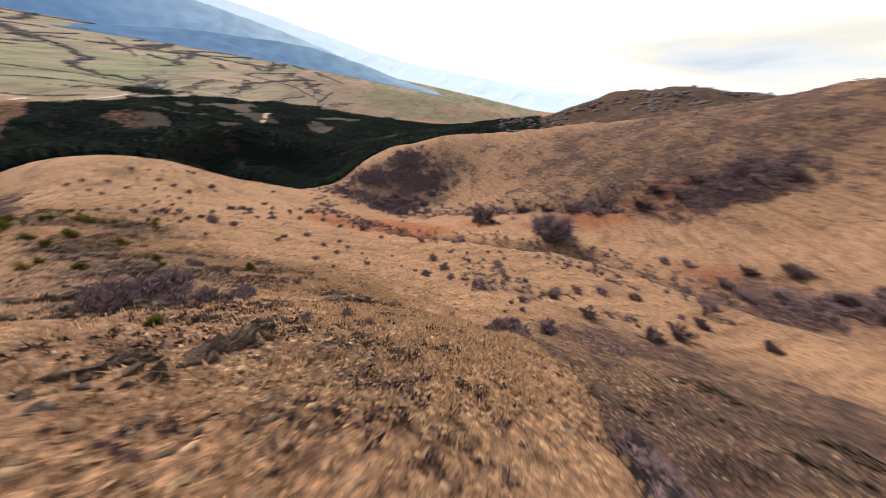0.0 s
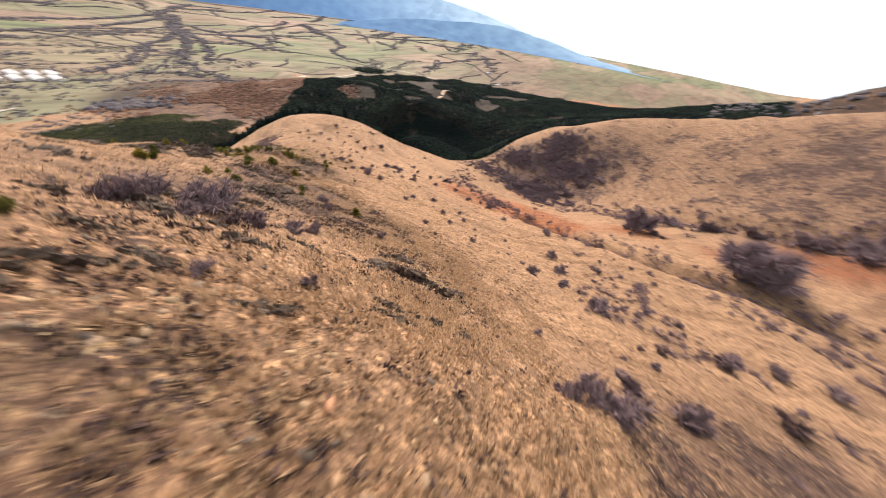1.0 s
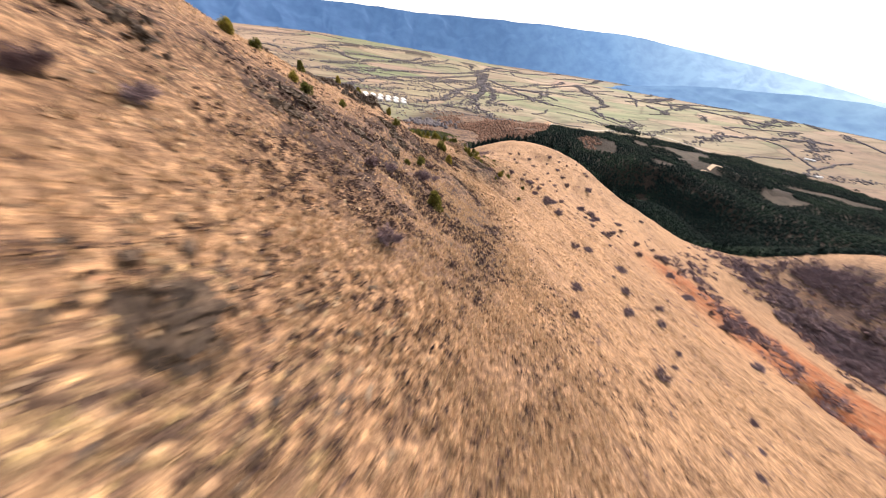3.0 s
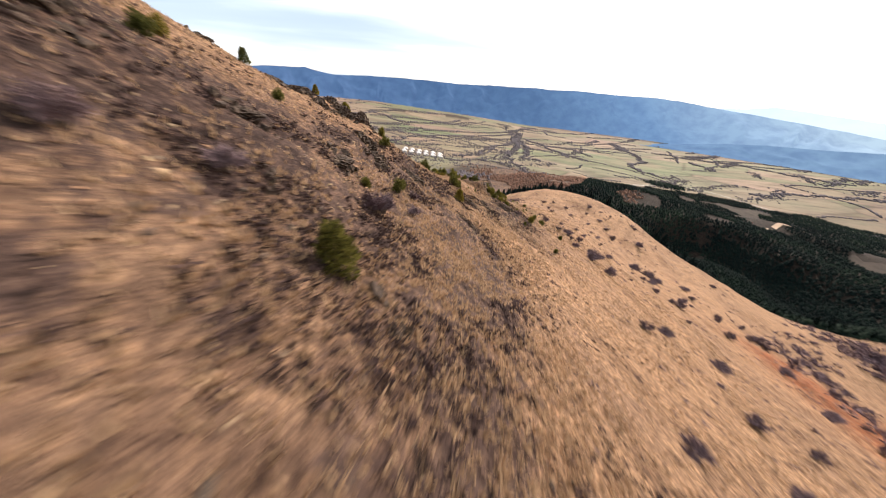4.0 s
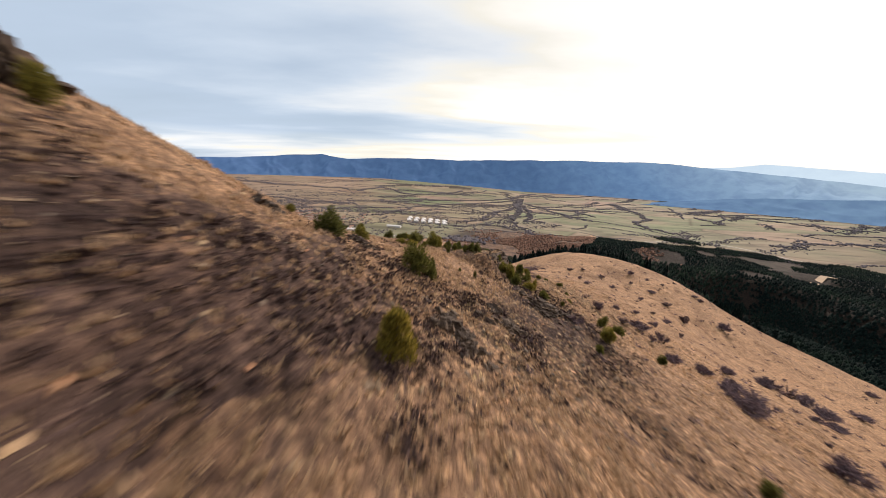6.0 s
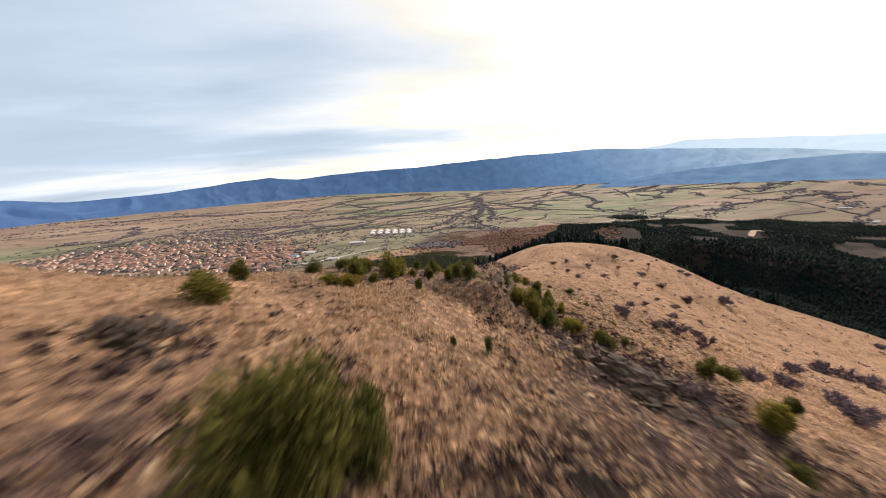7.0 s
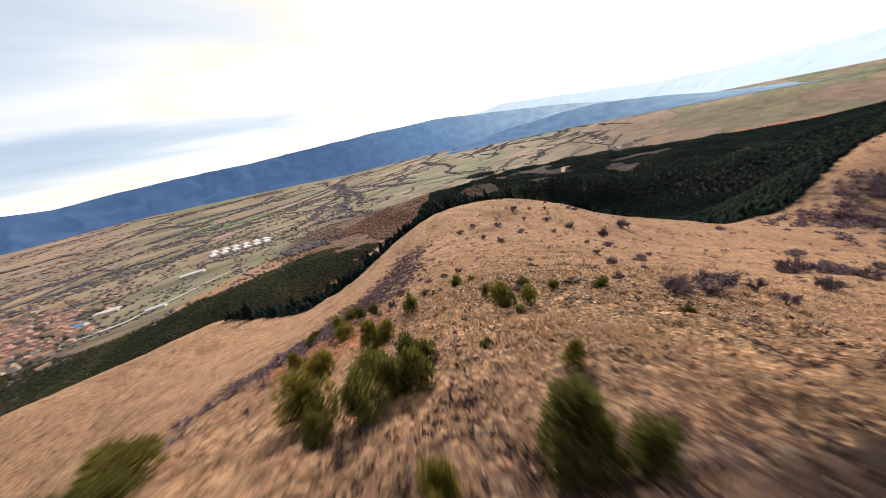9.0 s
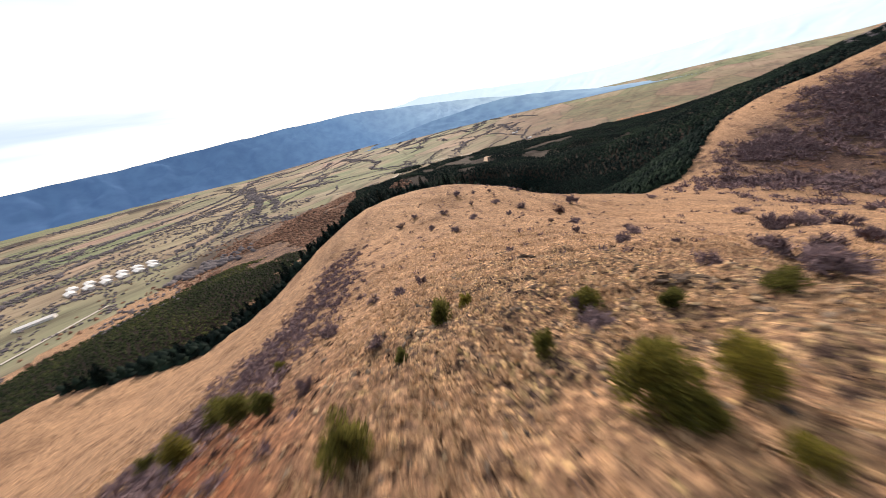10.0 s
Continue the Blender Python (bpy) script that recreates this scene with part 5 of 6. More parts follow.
def thicket(name, label, n, area, size, material, seed, flat=0.7, blades=34):
    """Scrub too dense to count: many small crowns of twigs in one mesh. area gives x, y for two random numbers, or None."""
    rs, soup = np.random.RandomState(seed), []
    px, py = ([], []) if callable(area) else area
    while len(px) < n:
        spot = area(rs)
        if spot:
            px.append(spot[0])
            py.append(spot[1])
    px, py = np.array(px), np.array(py)
    pz, w = height(px, py), size * rs.uniform(0.4, 1.6, n)
    k = blades
    d = rs.normal(0, 1, (n, k, 3))
    d[..., 2] = np.abs(d[..., 2]) * 0.9
    d /= np.linalg.norm(d, axis=-1, keepdims=True)
    c = np.stack([px, py, pz], -1)[:, None]
    base = c + d * (w[:, None, None] * rs.uniform(0.05, 0.55, (n, k, 1))) * (1, 1, flat)
    tip = c + d * (w[:, None, None] * rs.uniform(0.45, 1.0, (n, k, 1)) * 0.62) * (1, 1, flat * 1.3) + rs.normal(0, 0.07, (n, k, 3)) * w[:, None, None]
    side = np.cross(d, rs.normal(0, 1, (n, k, 3)))
    side *= (w[:, None, None] * (0.034 if k > 50 else 0.06 if k > 20 else 0.11)) / (np.linalg.norm(side, axis=-1, keepdims=True) + 1e-6)
    v = np.stack([base - side, base + side, tip], 2).reshape(-1, 3)
    me = bpy.data.meshes.new(name)
    fill(me, v, np.arange(len(v)).reshape(-1, 3), material)
    tagged(new(name, me), label, "scrub", kind="stuff")


def spot_between(rs):
    x, y = rs.uniform(2, 75), rs.uniform(32, 112)
    return None if float(fbm(np.array([x]), np.array([y]), 18, 2, 63)[0]) < 0.0 or x - 8 > 0.9 * y else (x, y)


def along(points, spread):
    def pick(rs):
        i = rs.randint(0, len(points) - 1)
        f = rs.uniform()
        a, b = points[i], points[i + 1]
        return a[0] + (b[0] - a[0]) * f + rs.normal(0, spread), a[1] + (b[1] - a[1]) * f + rs.normal(0, spread)
    return pick


RAVINE = [(-125, 235), (-98, 186), (-70, 174), (-45, 160), (-8, 142), (14, 135), (35, 129), (60, 130), (80, 121), (92, 109), (102, 96), (118, 80), (140, 78)]
thicket("ravine_scrub", "leafless brown scrub filling the ravine", 620, along(RAVINE, 6.0), 3.2, M_TWIG, 15)
thicket("ravine_foot_scrub", "dense grey-purple thickets at the foot of the far hill", 1000, along([(-135, 272), (-110, 268), (-85, 262), (-60, 255), (-38, 240), (46, 226), (105, 216), (165, 208)], 10.0), 4.4, M_TWIG, 16)
thicket("flank_scrub", "dark purple-brown scrub on the village side of the ridge", 1300, along([(-158, 52), (-168, 58), (-180, 68), (-193, 79), (-208, 90), (-226, 104)], 4.5), 1.3, M_TWIG, 17, 0.7, 40)
thicket("hill_scrub", "scattered dark scrub on the far hillside", 420, lambda rs: (rs.uniform(-125, 280), rs.uniform(255, 400)), 2.2, M_TWIG, 18)
thicket("dome_scrub", "small leafless shrubs dotted over the shoulder", 520, lambda rs: (rs.uniform(-240, -110), rs.uniform(90, 215)), 1.25, M_TWIG, 19, 0.7, 24)
thicket("slope_shrubs", "many small purplish-brown shrubs across the dry slope", 150, lambda rs: spot_between(rs), 2.3, M_TWIG, 21, 0.75, 90)
thicket("spur_scrub", "small leafless shrubs dotted over the spur", 1100, lambda rs: (rs.uniform(-110, 110), rs.uniform(54, 180)), 0.85, M_TWIG, 20, 0.7, 24)


def patch_of(x, y, rx, ry):
    return lambda rs: (x + rx * rs.normal(0, 0.45), y + ry * rs.normal(0, 0.45))


thicket("brink_thicket", "purple leafless thicket below the brink of the spur", 46, patch_of(16.6, 8.0, 5.0, 5.0), 1.9, M_TWIG, 48, 0.75, 150)
thicket("nose_thicket", "deep purple-brown leafless wood on the nose of the hill", 420, patch_of(-48, 318, 38, 26), 6.0, M_TWIG, 41, 0.8, 64)
thicket("nose_crest_thicket", "deep purple-brown leafless wood over the nose of the hill", 300, patch_of(-72, 352, 26, 22), 5.5, M_TWIG, 47, 0.8, 64)
thicket("nose_foot_thicket", "deep purple-brown leafless wood below the nose of the hill", 260, patch_of(-104, 312, 26, 18), 5.0, M_TWIG, 45, 0.8, 64)
thicket("ravine_head_thicket", "deep purple-brown leafless wood at the head of the ravine", 160, patch_of(-56, 272, 24, 18), 5.0, M_TWIG, 46, 0.8, 64)
thicket("hill_foot_thicket", "purple leafless wood at the foot of the hill", 420, patch_of(172, 190, 30, 18), 6.5, M_TWIG, 42, 0.8, 64)
thicket("gully_thicket", "dark leafless scrub in a gully of the slope", 200, patch_of(131, 78, 18, 11), 4.5, M_TWIG, 43, 0.8, 64)
thicket("hill_top_scrub", "dark heather scrub over the upper hillside", 900, lambda rs: (rs.uniform(130, 330), rs.uniform(170, 330)), 2.4, M_TWIG, 44, 0.5, 20)


def heath_spots(n, seed):
    """Places for dwarf shrubs: in patches along the spur, thickest where stones and heathland are."""
    rs = np.random.RandomState(seed)
    f = rs.uniform(0, 1, n)
    x, y = np.interp(f, SPUR_F, SPUR_X) + rs.normal(0, 15, n), np.interp(f, SPUR_F, SPUR_Y) + rs.normal(0, 13, n)
    rock, _ = cover(x, y)
    odds = 0.04 + 0.9 * heath_and_shade(x, y) + 0.55 * rock * smooth(-140, -118, x)
    keep = rs.uniform(0, 1, n) < odds * smooth(-0.25, 0.45, fbm(x, y, 6, 3, 71))
    keep &= (y > -3) & (rs.uniform(0, 1, n) > 0.85 * np.exp(-((x - 1) ** 2 + (y - 20) ** 2) / 200.0))
    return x[keep], y[keep]


hx, hy = heath_spots(60000, 23)
thicket("dwarf_heath", "low dark purple-brown dwarf shrubs between stones and grass", len(hx), (hx, hy), 0.62, M_HEATH, 24, 0.5, 14)


# ---- pine forest ----
def conifers(name, label, x, y, tall, material, seed, tiers=3, sides=6):
    """Ragged conical trees, many in one mesh."""
    rs = np.random.RandomState(seed)
    n = len(x)
    z = height(x, y)
    verts, faces, k = [], [], 0
    cone = [(i, (i + 1) % sides, sides) for i in range(sides)]
    for t in range(tiers):
        low, high = 0.10 + 0.27 * t, 0.52 + 0.24 * t
        r = 0.34 * (1 - t / tiers * 0.70)
        a = rs.uniform(0, 6.28, (n, 1)) + np.arange(sides)[None] * 2 * math.pi / sides
        rr = r * tall[:, None] * rs.uniform(0.6, 1.25, (n, sides))
        ring = np.stack([x[:, None] + rr * np.cos(a), y[:, None] + rr * np.sin(a), z[:, None] + tall[:, None] * (low + rs.uniform(-0.07, 0.07, (n, sides)))], -1)
        top = np.stack([x + rs.normal(0, 0.02, n) * tall, y + rs.normal(0, 0.02, n) * tall, z + tall * min(high, 0.92)], -1)[:, None]
        verts.append(np.concatenate([ring, top], 1).reshape(-1, 3))
        faces.append((np.array(cone)[None] + (np.arange(n) * (sides + 1))[:, None, None] + k).reshape(-1, 3))
        k += n * (sides + 1)
    me = bpy.data.meshes.new(name)
    fill(me, np.concatenate(verts), np.concatenate(faces), material)
    tagged(new(name, me), label, "forest", kind="stuff")


def wood_spots(box, step, inside, seed):
    rs = np.random.RandomState(seed)
    gx, gy = np.meshgrid(np.arange(box[0], box[1], step), np.arange(box[2], box[3], step))
    x, y = gx.ravel() + rs.uniform(-0.5, 0.5, gx.size) * step, gy.ravel() + rs.uniform(-0.5, 0.5, gx.size) * step
    keep = inside(x, y)
    return x[keep], y[keep]


def pine_tree(seed):
    """A forest-edge pine ten metres tall with a ragged crown."""
    rnd = random.Random(seed)
    root = new("pine_tree")
    wood, leaf = Soup(), Soup()
    rod(wood, (0, 0, -0.5), (0.1, 0, 9.4), 0.16, 0.03, 5)
    for n in range(170):
        f = 0.16 + 0.82 * (n / 170)
        a, r = n * 2.4, 2.3 * (1 - f) ** 0.7 + 0.2
        tip = Vector((math.cos(a) * r * rnd.uniform(0.7, 1.15), math.sin(a) * r * rnd.uniform(0.7, 1.15), 10 * f - 0.3 * r + rnd.uniform(-0.3, 0.3)))
        core = Vector((0, 0, 10 * f))
        side = (tip - core).cross(Vector((0, 0, 1))).normalized() * rnd.uniform(0.35, 0.6)
        up = Vector((0, 0, rnd.uniform(0.25, 0.5)))
        leaf.add([core, tip + side, tip + up, tip - side], [(0, 1, 2), (0, 2, 3)])
    part("trunk", wood.mesh("trunk", M_STEM), root)
    part("crown", leaf.mesh("crown", M_PINE), root, "dark green ragged crown")
    return tagged(root, "dark green pine at the edge of the forest", "tree", "pines at the forest edge")


EDGE_PINES = [pine_tree(200 + i) for i in range(4)]
ex, ey = wood_spots((-360, -40, 0, 360), 4.6, lambda x, y: forest(x, y) & ~forest(-150 + (x + 150) * 0.9, 150 + (y - 150) * 0.9), 70)
order = np.argsort((ex + 140) ** 2 + (ey - 130) ** 2)[:230]
for n, i in enumerate(order):
    s = 0.62 + 0.34 * rnd.random()
    if n < 4:
        EDGE_PINES[n].matrix_basis = Matrix.Translation((ex[i], ey[i], at(ex[i], ey[i]))) @ Matrix.Diagonal((s, s, s, 1))
    else:
        stand(EDGE_PINES[rnd.randrange(4)], float(ex[i]), float(ey[i]), s, s * rnd.uniform(0.9, 1.1), rnd, sink=0.0)
fx, fy = wood_spots((-480, 160, -40, 560), 2.7, forest, 71)
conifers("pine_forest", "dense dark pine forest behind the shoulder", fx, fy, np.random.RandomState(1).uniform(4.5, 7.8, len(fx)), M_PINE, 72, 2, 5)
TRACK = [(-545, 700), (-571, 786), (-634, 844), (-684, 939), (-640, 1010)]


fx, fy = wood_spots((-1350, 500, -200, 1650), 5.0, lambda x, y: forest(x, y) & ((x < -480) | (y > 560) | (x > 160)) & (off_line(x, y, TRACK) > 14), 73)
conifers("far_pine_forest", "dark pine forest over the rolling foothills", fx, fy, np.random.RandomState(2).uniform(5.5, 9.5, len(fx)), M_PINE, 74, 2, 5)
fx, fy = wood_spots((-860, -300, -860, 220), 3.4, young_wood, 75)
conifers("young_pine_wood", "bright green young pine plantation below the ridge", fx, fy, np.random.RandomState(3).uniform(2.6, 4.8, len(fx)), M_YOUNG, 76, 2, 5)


# ---- valley ----
def crowns(name, label, x, y, size, material, seed):
    """Leafless tree crowns far off: low irregular clumps in one mesh."""
    rs = np.random.RandomState(seed)
    n, sides = len(x), 4 if len(x) > 3000 else 6
    z = height(x, y)
    a = rs.uniform(0, 6.28, (n, 1)) + np.arange(sides)[None] * 2 * math.pi / sides
    rings = []
    for low, wide in ((0.0, 0.75), (0.45, 1.0), (0.85, 0.6)):
        r = size[:, None] * wide * rs.uniform(0.6, 1.25, (n, sides))
        rings.append(np.stack([x[:, None] + r * np.cos(a), y[:, None] + r * np.sin(a), z[:, None] + size[:, None] * (low + rs.uniform(-0.1, 0.1, (n, sides))) - 0.5], -1))
    top = np.stack([x, y, z + size * rs.uniform(0.9, 1.2, n)], -1)[:, None]
    v = np.concatenate([*rings, top], 1).reshape(-1, 3)
    f = [(i, (i + 1) % sides, (i + 1) % sides + sides) for i in range(sides)] + [(i, (i + 1) % sides + sides, i + sides) for i in range(sides)]
    f += [(i + sides, (i + 1) % sides + sides, (i + 1) % sides + 2 * sides) for i in range(sides)] + [(i + sides, (i + 1) % sides + 2 * sides, i + 2 * sides) for i in range(sides)]
    f += [(i + 2 * sides, (i + 1) % sides + 2 * sides, 3 * sides) for i in range(sides)]
    f = (np.array(f)[None] + (np.arange(n) * (3 * sides + 1))[:, None, None]).reshape(-1, 3)
    me = bpy.data.meshes.new(name)
    fill(me, v, f, material)
    tagged(new(name, me), label, "trees", kind="stuff")


HEDGES = [
    [(-1515, -462), (-1609, -321), (-1748, -159), (-1996, 40), (-2184, 298), (-2574, 660), (-3324, 1054)],
    [(-1108, -286), (-1178, -224), (-1324, -160), (-1527, -106), (-1723, 39), (-1908, 226), (-2420, 622)],
    [(-1128, 91), (-1277, 211), (-1553, 312), (-1795, 467), (-2408, 644)],
    [(-2548, 706), (-1631, 459), (-1318, 343), (-1149, 353), (-1034, 383), (-1033, 425)],
    [(-1134, 190), (-1145, 282), (-1086, 379)],
    [(-2075, 600), (-1603, 524), (-1326, 426), (-1351, 523)],
    [(-2253, 650), (-2006, 727), (-1595, 750), (-1550, 847)],
    [(-1978, 779), (-1994, 935), (-1750, 955)],
]
MORE_HEDGES = [
    [(-2618, 1568), (-2078, 1433), (-1801, 1325), (-1655, 1142), (-1450, 1066), (-1334, 1135)],
    [(-2274, 1671), (-2088, 1874), (-2006, 2137), (-1770, 2238), (-1588, 2418)],
    [(-2189, 1913), (-2324, 2251), (-3006, 3019), (-2829, 3223)],
    [(-1942, 1743), (-1715, 1703)],
    [(-1158, 1373), (-1258, 1651), (-1281, 1948), (-1276, 2146), (-1246, 2302)],
    [(-2107, -623), (-2582, -539), (-2222, -254), (-2389, -50), (-2813, 210)],
    [(-2315, -2036), (-2445, -1769), (-2231, -1242), (-2197, -845), (-2208, -615)],
    [(-1178, -1033), (-1319, -1025), (-1389, -930), (-1407, -642), (-1414, -428)],
    [(-1397, -1408), (-1313, -1121), (-1744, -1381), (-1868, -1543)],
    [(-1072, -494), (-1210, -443), (-1310, -347), (-1413, -174)],
]
rs = np.random.RandomState(31)
hx, hy, hs = [], [], []
for line in HEDGES + MORE_HEDGES:
    for a, b in zip(line[:-1], line[1:]):
        n = int(math.hypot(b[0] - a[0], b[1] - a[1]) / 2.5) + 1
        f = rs.uniform(0, 1, n)
        bow = 14 * np.sin(f * 9.0 + a[0])
        far = math.hypot(a[0], a[1]) / 1500
        hx.append(a[0] + (b[0] - a[0]) * f + rs.normal(0, 3.5 + 4 * far, n) + bow)
        hy.append(a[1] + (b[1] - a[1]) * f + rs.normal(0, 3.5 + 4 * far, n) - bow)
        hs.append(rs.uniform(2.8, 5.6, n) * (0.75 + 0.3 * far))
crowns("hedgerow_trees", "dark leafless tree lines along streams and field edges", np.concatenate(hx), np.concatenate(hy), np.concatenate(hs), M_GROVE, 32)
# tree lines further off, and loose trees between the gardens and on the slope above the fields
lx, ly = [], []
for _ in range(70):
    a, r = radians(rs.uniform(-155, -22)), 900 + 2900 * rs.uniform() ** 0.8
    x, y = -60 + r * math.sin(a), 80 + r * math.cos(a)
    turn = radians(rs.choice([28, 28, 40, 118, 10]) + rs.normal(0, 12))
    for _ in range(rs.randint(8, 34)):
        turn += rs.normal(0, 0.14)
        f = rs.uniform(0, 26, 6)
        lx.append(x + f * math.sin(turn) * -1 + rs.normal(0, 1.5 + r / 1500, 6))
        ly.append(y + f * math.cos(turn) + rs.normal(0, 1.5 + r / 1500, 6))
        x, y = x - 24 * math.sin(turn), y + 24 * math.cos(turn)
for n in range(130):
    # broad belts of alder and willow scrub
    a, r = (radians(rs.uniform(-158, -26)), rs.uniform(1100, 3300)) if n < 84 else (radians(rs.uniform(-140, -88)), rs.uniform(900, 1900))
    x, y, turn = -60 + r * math.sin(a), 80 + r * math.cos(a), radians(28 + rs.normal(0, 14))
    for _ in range(rs.randint(8, 26)):
        turn += rs.normal(0, 0.1)
        wide = rs.uniform(6, 22)
        lx.append(x + rs.normal(0, wide, 7))
        ly.append(y + rs.normal(0, wide, 7))
        x, y = x - 24 * math.sin(turn), y + 24 * math.cos(turn)
lx, ly = np.concatenate(lx), np.concatenate(ly)
keep = ((ly - 80 > 0.26 * (lx + 60)) | (np.hypot(lx + 60, ly - 80) < 1500) | (rs.uniform(0, 1, len(lx)) < 0.35)) & (height(lx, ly) - valley(lx, ly) < 25) & (np.hypot(lx + 60, ly - 80) < 4000) & (lx < -640)
lx, ly = lx[keep], ly[keep]
crowns("distant_tree_lines", "distant dark tree lines across the plain", lx, ly, rs.uniform(1.8, 3.6, len(lx)) * (0.6 + np.hypot(lx, ly) / 2400), M_GROVE, 33)
n = 13000
gx, gy = rs.uniform(-1400, -640, n), rs.uniform(-1150, 60, n)
keep = np.abs(fbm(gx, gy, 70, 3, 97)) < 0.22
crowns("garden_trees", "grey leafless trees between village gardens", gx[keep], gy[keep], rs.uniform(1.4, 3.4, keep.sum()), M_GROVE, 34)
n = 9000
gx, gy = rs.normal(-760, 95, n), rs.normal(370, 150, n)
keep = (fbm(gx, gy, 90, 3, 93) > -0.25) & ~forest(gx, gy) & ~young_wood(gx, gy) & (np.hypot(gx + 142, gy - 67) > 470)
crowns("scrub_wood", "rusty leafless wood between forest and fields", gx[keep], gy[keep], rs.uniform(1.8, 3.6, keep.sum()), M_SCRUB, 35)
gx, gy = rs.normal(-815, 22, 160), rs.normal(108, 30, 160)
crowns("dark_grove", "dark grove beside the fields", gx, gy, rs.uniform(4, 7, 160), M_GROVE, 36)
n = 500
gx, gy = rs.normal(-1150, 26, n), rs.normal(985, 34, n)
conifers("field_copse", "dark pine copse beside the road", gx, gy, rs.uniform(8, 13, n), M_PINE, 37, 2, 5)
n = 3000
a, r = rs.uniform(5, 40, n), rs.uniform(600, 2300, n)
gx, gy = r * np.sin(np.radians(a)), r * np.cos(np.radians(a))
keep = fbm(gx, gy, 160, 2, 95) > 0.05
crowns("upland_scrub", "purple-brown leafless woods on distant hills", gx[keep], gy[keep], rs.uniform(4, 8, keep.sum()), M_GROVE, 38)


def strip(name, label, points, width, material, lift=0.6):
    verts, faces = [], []
    fine = []
    for a, b in zip(points[:-1], points[1:]):
        n = max(2, int(math.hypot(b[0] - a[0], b[1] - a[1]) / 12))
        fine += [(a[0] + (b[0] - a[0]) * i / n, a[1] + (b[1] - a[1]) * i / n) for i in range(n)]
    fine.append(points[-1])
    for i, (x, y) in enumerate(fine):
        p, q = fine[max(0, i - 1)], fine[min(len(fine) - 1, i + 1)]
        d = Vector((q[0] - p[0], q[1] - p[1])).normalized()
        for s in (-1, 1):
            px, py = x - d.y * s * width / 2, y + d.x * s * width / 2
            verts.append((px, py, at(px, py) + lift))
        if i:
            k = 2 * i
            faces.append((k - 2, k - 1, k + 1, k))
    tagged(new(name, mesh_from(name, verts, faces, material)), label, "road", kind="structure")


strip("road_1", "pale country road beside the forest", [(-1000, 560), (-1031, 621), (-1060, 780), (-1114, 895), (-1188, 1093)], 8, M_ROAD, 1.2)
strip("road_2", "pale country road along the fields", [(-1188, 1093), (-1126, 1197), (-978, 1231), (-875, 1278), (-640, 1420)], 7, M_ROAD, 1.2)
strip("road_3", "pale village road below the hill", [(-742, -437), (-748, -254), (-748, -178), (-796, -109), (-867, -28)], 9, M_ROAD, 1.0)
strip("road_4", "dirt track winding through the forest", TRACK, 12, M_TRACK, 1.2)


# ---- village ----
def house(seed):
    rnd = random.Random(seed)
    root = new("house")
    w, d, h, r = rnd.uniform(7, 10), rnd.uniform(8, 13), rnd.uniform(3.2, 6.2), rnd.uniform(1.8, 2.8)
    wall = Soup()
    x, y = w / 2, d / 2
    wall.add([(-x, -y, -1), (x, -y, -1), (x, y, -1), (-x, y, -1), (-x, -y, h), (x, -y, h), (x, y, h), (-x, y, h), (0, -y, h + r), (0, y, h + r)],
             [(0, 1, 5, 8, 4), (1, 2, 6, 5), (2, 3, 7, 9, 6), (3, 0, 4, 7)])
    roof = Soup()
    ox, oy, t, dz = x + 0.6, y + 0.5, 0.25, 0.6 * r / x
    for s in (-1, 1):
        roof.add([(s * ox, -oy, h - dz), (0, -oy, h + r + 0.02), (0, oy, h + r + 0.02), (s * ox, oy, h - dz), (s * ox, -oy, h - dz + t), (0, -oy, h + r + t), (0, oy, h + r + t), (s * ox, oy, h - dz + t)],
                 [(0, 1, 2, 3), (4, 5, 6, 7), (0, 1, 5, 4), (3, 2, 6, 7), (0, 3, 7, 4)])
    part("wall", wall.mesh("wall", M_WALL), root)
    part("roof", roof.mesh("roof", M_ROOF), root, "clay-tiled gable roof")
    return tagged(root, "small rendered village house with clay-tiled gable roof", "house", "village houses")


HOUSES = [house(300 + i) for i in range(6)]
CENTRE = [(-760, -300, 60), (-800, -380, 90), (-850, -480, 120), (-870, -600, 130), (-900, -720, 130), (-960, -560, 140), (-820, -690, 110), (-1010, -720, 130), (-900, -330, 70), (-960, -420, 100), (-1040, -860, 120), (-880, -830, 110)]
rnd = random.Random(9)
placed = []
while len(placed) < 290:
    cx, cy, r = CENTRE[rnd.randrange(len(CENTRE))]
    x, y = rnd.gauss(cx, r * 0.55), rnd.gauss(cy, r * 0.6)
    if x > -690 or any(abs(x - a) < 9.5 and abs(y - b) < 9.5 for a, b in placed):
        continue
    placed.append((x, y))
    turn = radians(rnd.choice((20, 110)) + rnd.uniform(-12, 12))
    m = Matrix.Translation((x, y, at(x, y))) @ Matrix.Rotation(turn, 4, "Z")
    if len(placed) <= len(HOUSES):
        HOUSES[len(placed) - 1].matrix_basis = m
    else:
        copy_thing(HOUSES[rnd.randrange(len(HOUSES))], m)


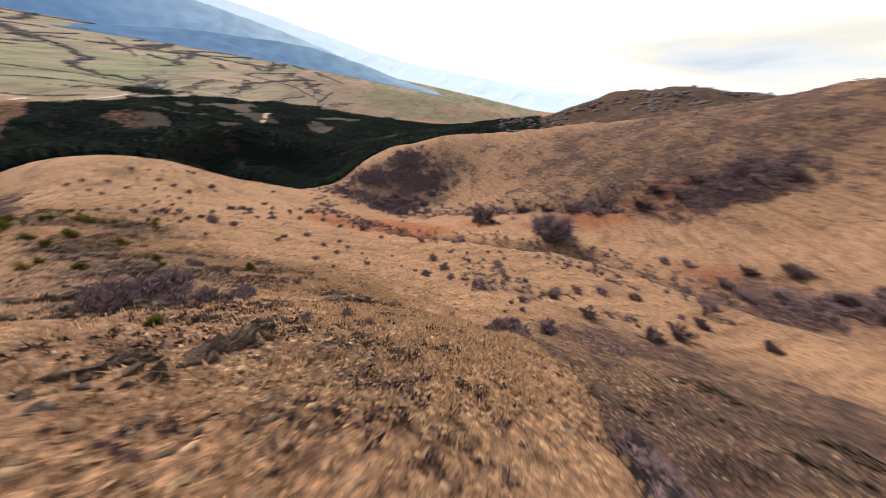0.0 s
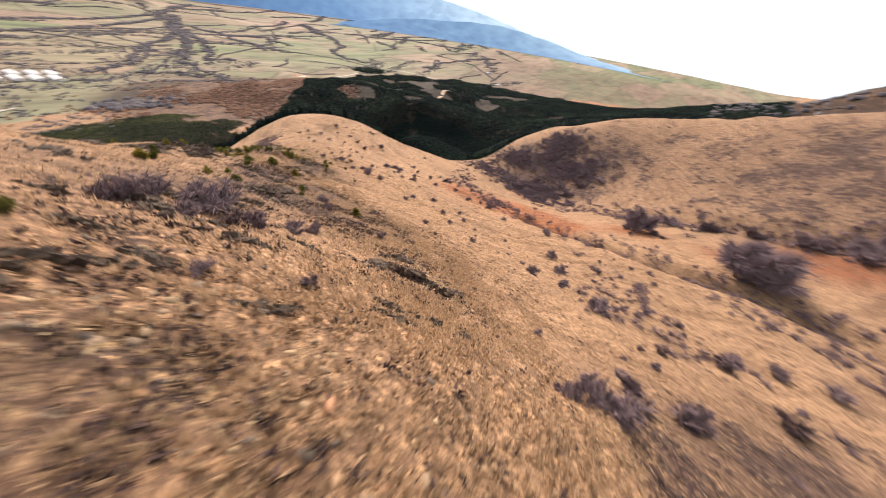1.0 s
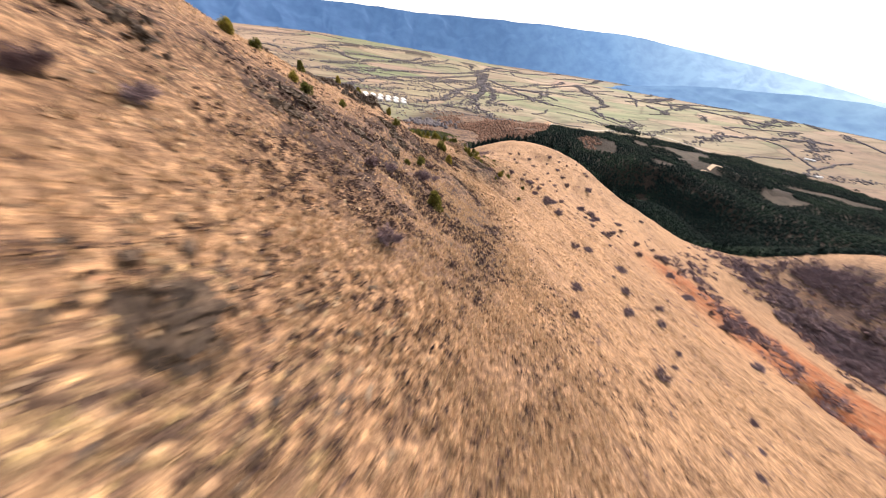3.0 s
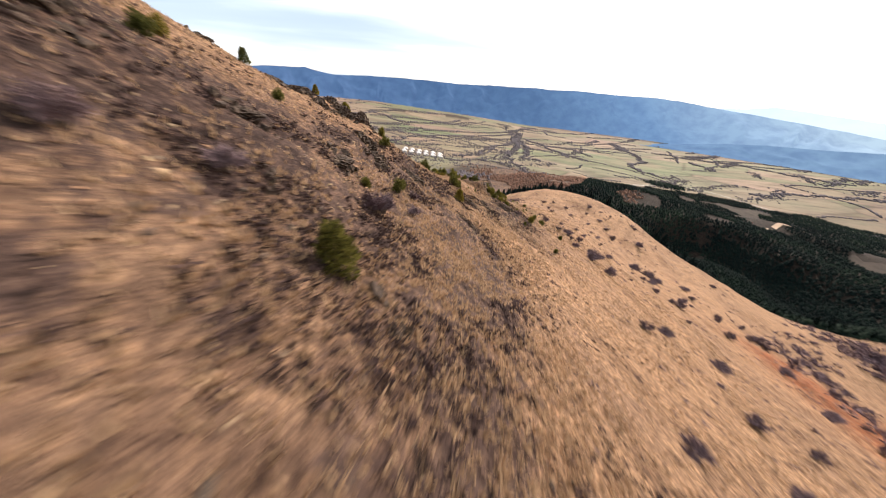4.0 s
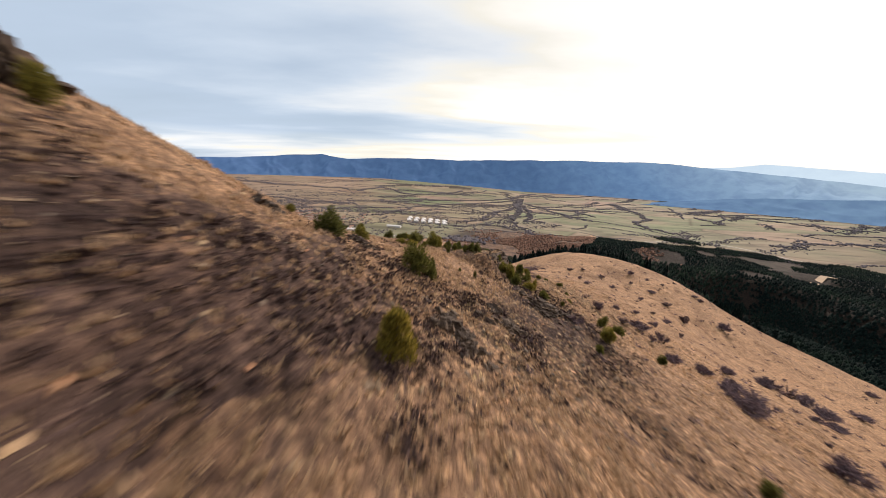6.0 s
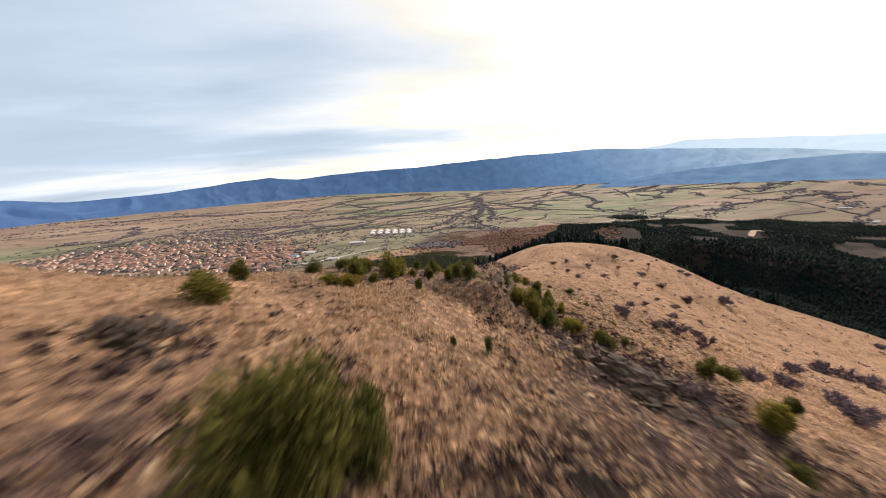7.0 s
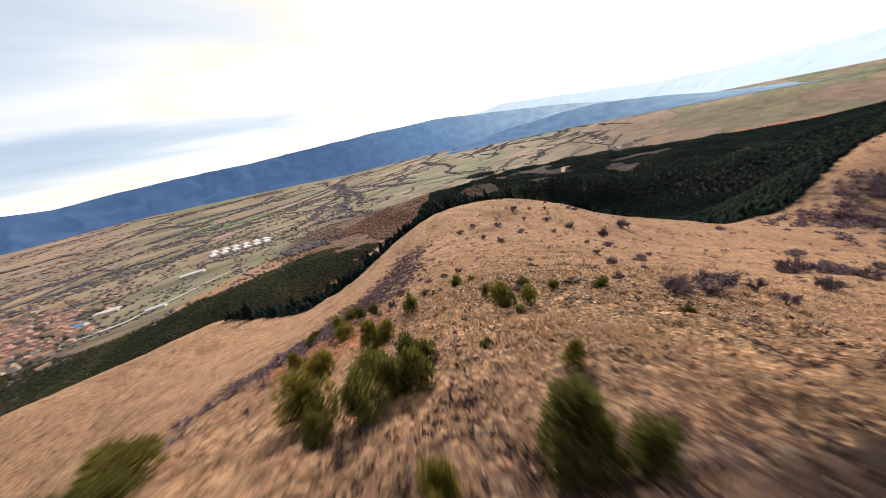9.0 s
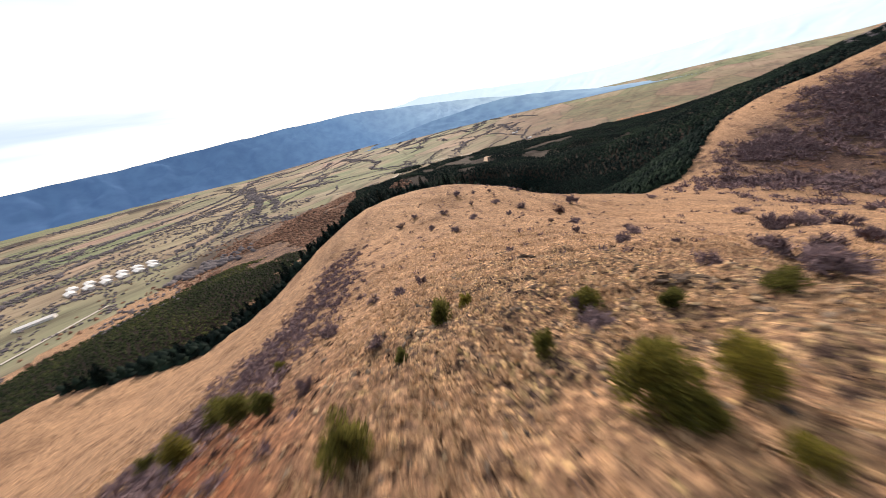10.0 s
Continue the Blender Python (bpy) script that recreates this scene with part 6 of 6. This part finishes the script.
def more_roofs():
    """The far rows of the village, too many to count."""
    rs = np.random.RandomState(77)
    pick = rs.randint(0, len(CENTRE), 520)
    c = np.array(CENTRE, float)[pick]
    x, y = rs.normal(c[:, 0] - 20, c[:, 2] * 0.75), rs.normal(c[:, 1], c[:, 2] * 0.8)
    z, a = height(x, y), np.radians(rs.choice([20, 110], 520) + rs.uniform(-12, 12, 520))
    w, d, h = rs.uniform(3.5, 5, 520), rs.uniform(4, 6.5, 520), rs.uniform(3.2, 6, 520)
    base = [(-1, -1, -0.3), (1, -1, -0.3), (1, 1, -0.3), (-1, 1, -0.3), (-1, -1, 1), (1, -1, 1), (1, 1, 1), (-1, 1, 1)]
    body = np.stack([np.stack([w * i * np.cos(a) - d * j * np.sin(a) + x, w * i * np.sin(a) + d * j * np.cos(a) + y, z + h * k], -1) for i, j, k in base], 1)
    top = [(-1.1, -1.08, 0.97), (1.1, -1.08, 0.97), (1.1, 1.08, 0.97), (-1.1, 1.08, 0.97), (0, -1.08, 1.5), (0, 1.08, 1.5)]
    cap = np.stack([np.stack([w * i * np.cos(a) - d * j * np.sin(a) + x, w * i * np.sin(a) + d * j * np.cos(a) + y, z + h * k], -1) for i, j, k in top], 1)
    walls = mesh_from("far_house_walls", body.reshape(-1, 3), [tuple(8 * n + i for i in f) for n in range(520) for f in ((0, 1, 5, 4), (1, 2, 6, 5), (2, 3, 7, 6), (3, 0, 4, 7))], M_WALL)
    roofs = mesh_from("far_house_roofs", cap.reshape(-1, 3), [tuple(6 * n + i for i in f) for n in range(520) for f in ((0, 4, 5, 3), (1, 2, 5, 4), (0, 1, 4), (2, 3, 5))], M_ROOF)
    root = new("far_houses", walls)
    tagged(root, "crowded far houses of the village under tiled roofs", "houses", kind="stuff")
    tagged(part("roofing", roofs, root), kind="stuff")


more_roofs()
rs = np.random.RandomState(52)
pick = np.array(CENTRE, float)[rs.randint(0, len(CENTRE), 3400)]
gx, gy = rs.normal(pick[:, 0] - 10, pick[:, 2] * 0.7), rs.normal(pick[:, 1], pick[:, 2] * 0.75)
crowns("village_trees", "dark leafless trees between the houses of the village", gx, gy, rs.uniform(1.8, 4.2, len(gx)), M_GARDEN, 53)


def long_shed(x, y, length, width, turn, material, label):
    root = new("farm_shed")
    h, r, a, b = 4.0, 2.2, length / 2, width / 2
    wall, roof = Soup(), Soup()
    wall.add([(-a, -b, -1), (a, -b, -1), (a, b, -1), (-a, b, -1), (-a, -b, h), (a, -b, h), (a, b, h), (-a, b, h), (-a, 0, h + r), (a, 0, h + r)],
             [(0, 1, 5, 4), (2, 3, 7, 6), (1, 2, 6, 9, 5), (3, 0, 4, 8, 7)])
    for s in (-1, 1):
        roof.add([(-a - 0.5, s * (b + 0.5), h - 0.2), (a + 0.5, s * (b + 0.5), h - 0.2), (a + 0.5, 0, h + r + 0.05), (-a - 0.5, 0, h + r + 0.05),
                  (-a - 0.5, s * (b + 0.5), h), (a + 0.5, s * (b + 0.5), h), (a + 0.5, 0, h + r + 0.25), (-a - 0.5, 0, h + r + 0.25)],
                 [(0, 1, 2, 3), (4, 5, 6, 7), (0, 1, 5, 4), (0, 3, 7, 4), (1, 2, 6, 5)])
    part("wall", wall.mesh("wall", M_SHED), root)
    part("roof", roof.mesh("roof", material), root)
    root.matrix_basis = Matrix.Translation((x, y, at(x, y))) @ Matrix.Rotation(radians(turn), 4, "Z")
    tagged(root, label, "farm shed", "farm sheds in the valley")


for i in range(6):
    for j in range(2):
        long_shed(-1150 + 46 * j + 4 * i, -88 + 27 * i, 40, 14, 12, M_SHED, "long white farm shed among green fields")
long_shed(-958, -118, 46, 14, 80, M_SHED, "white warehouse at the edge of the village")
long_shed(-861, -231, 34, 16, 80, M_SHED, "white warehouse at the edge of the village")
long_shed(-760, -142, 26, 10, 85, M_SHED, "white warehouse at the edge of the village")
long_shed(-824, -256, 18, 12, 80, M_BLUE, "warehouse with a bright blue roof")
long_shed(-950, 1735, 32, 10, 40, M_SHED, "pale shed far out on the plain")
long_shed(-748, 1471, 24, 10, 80, M_SHED, "pale shed far out on the plain")
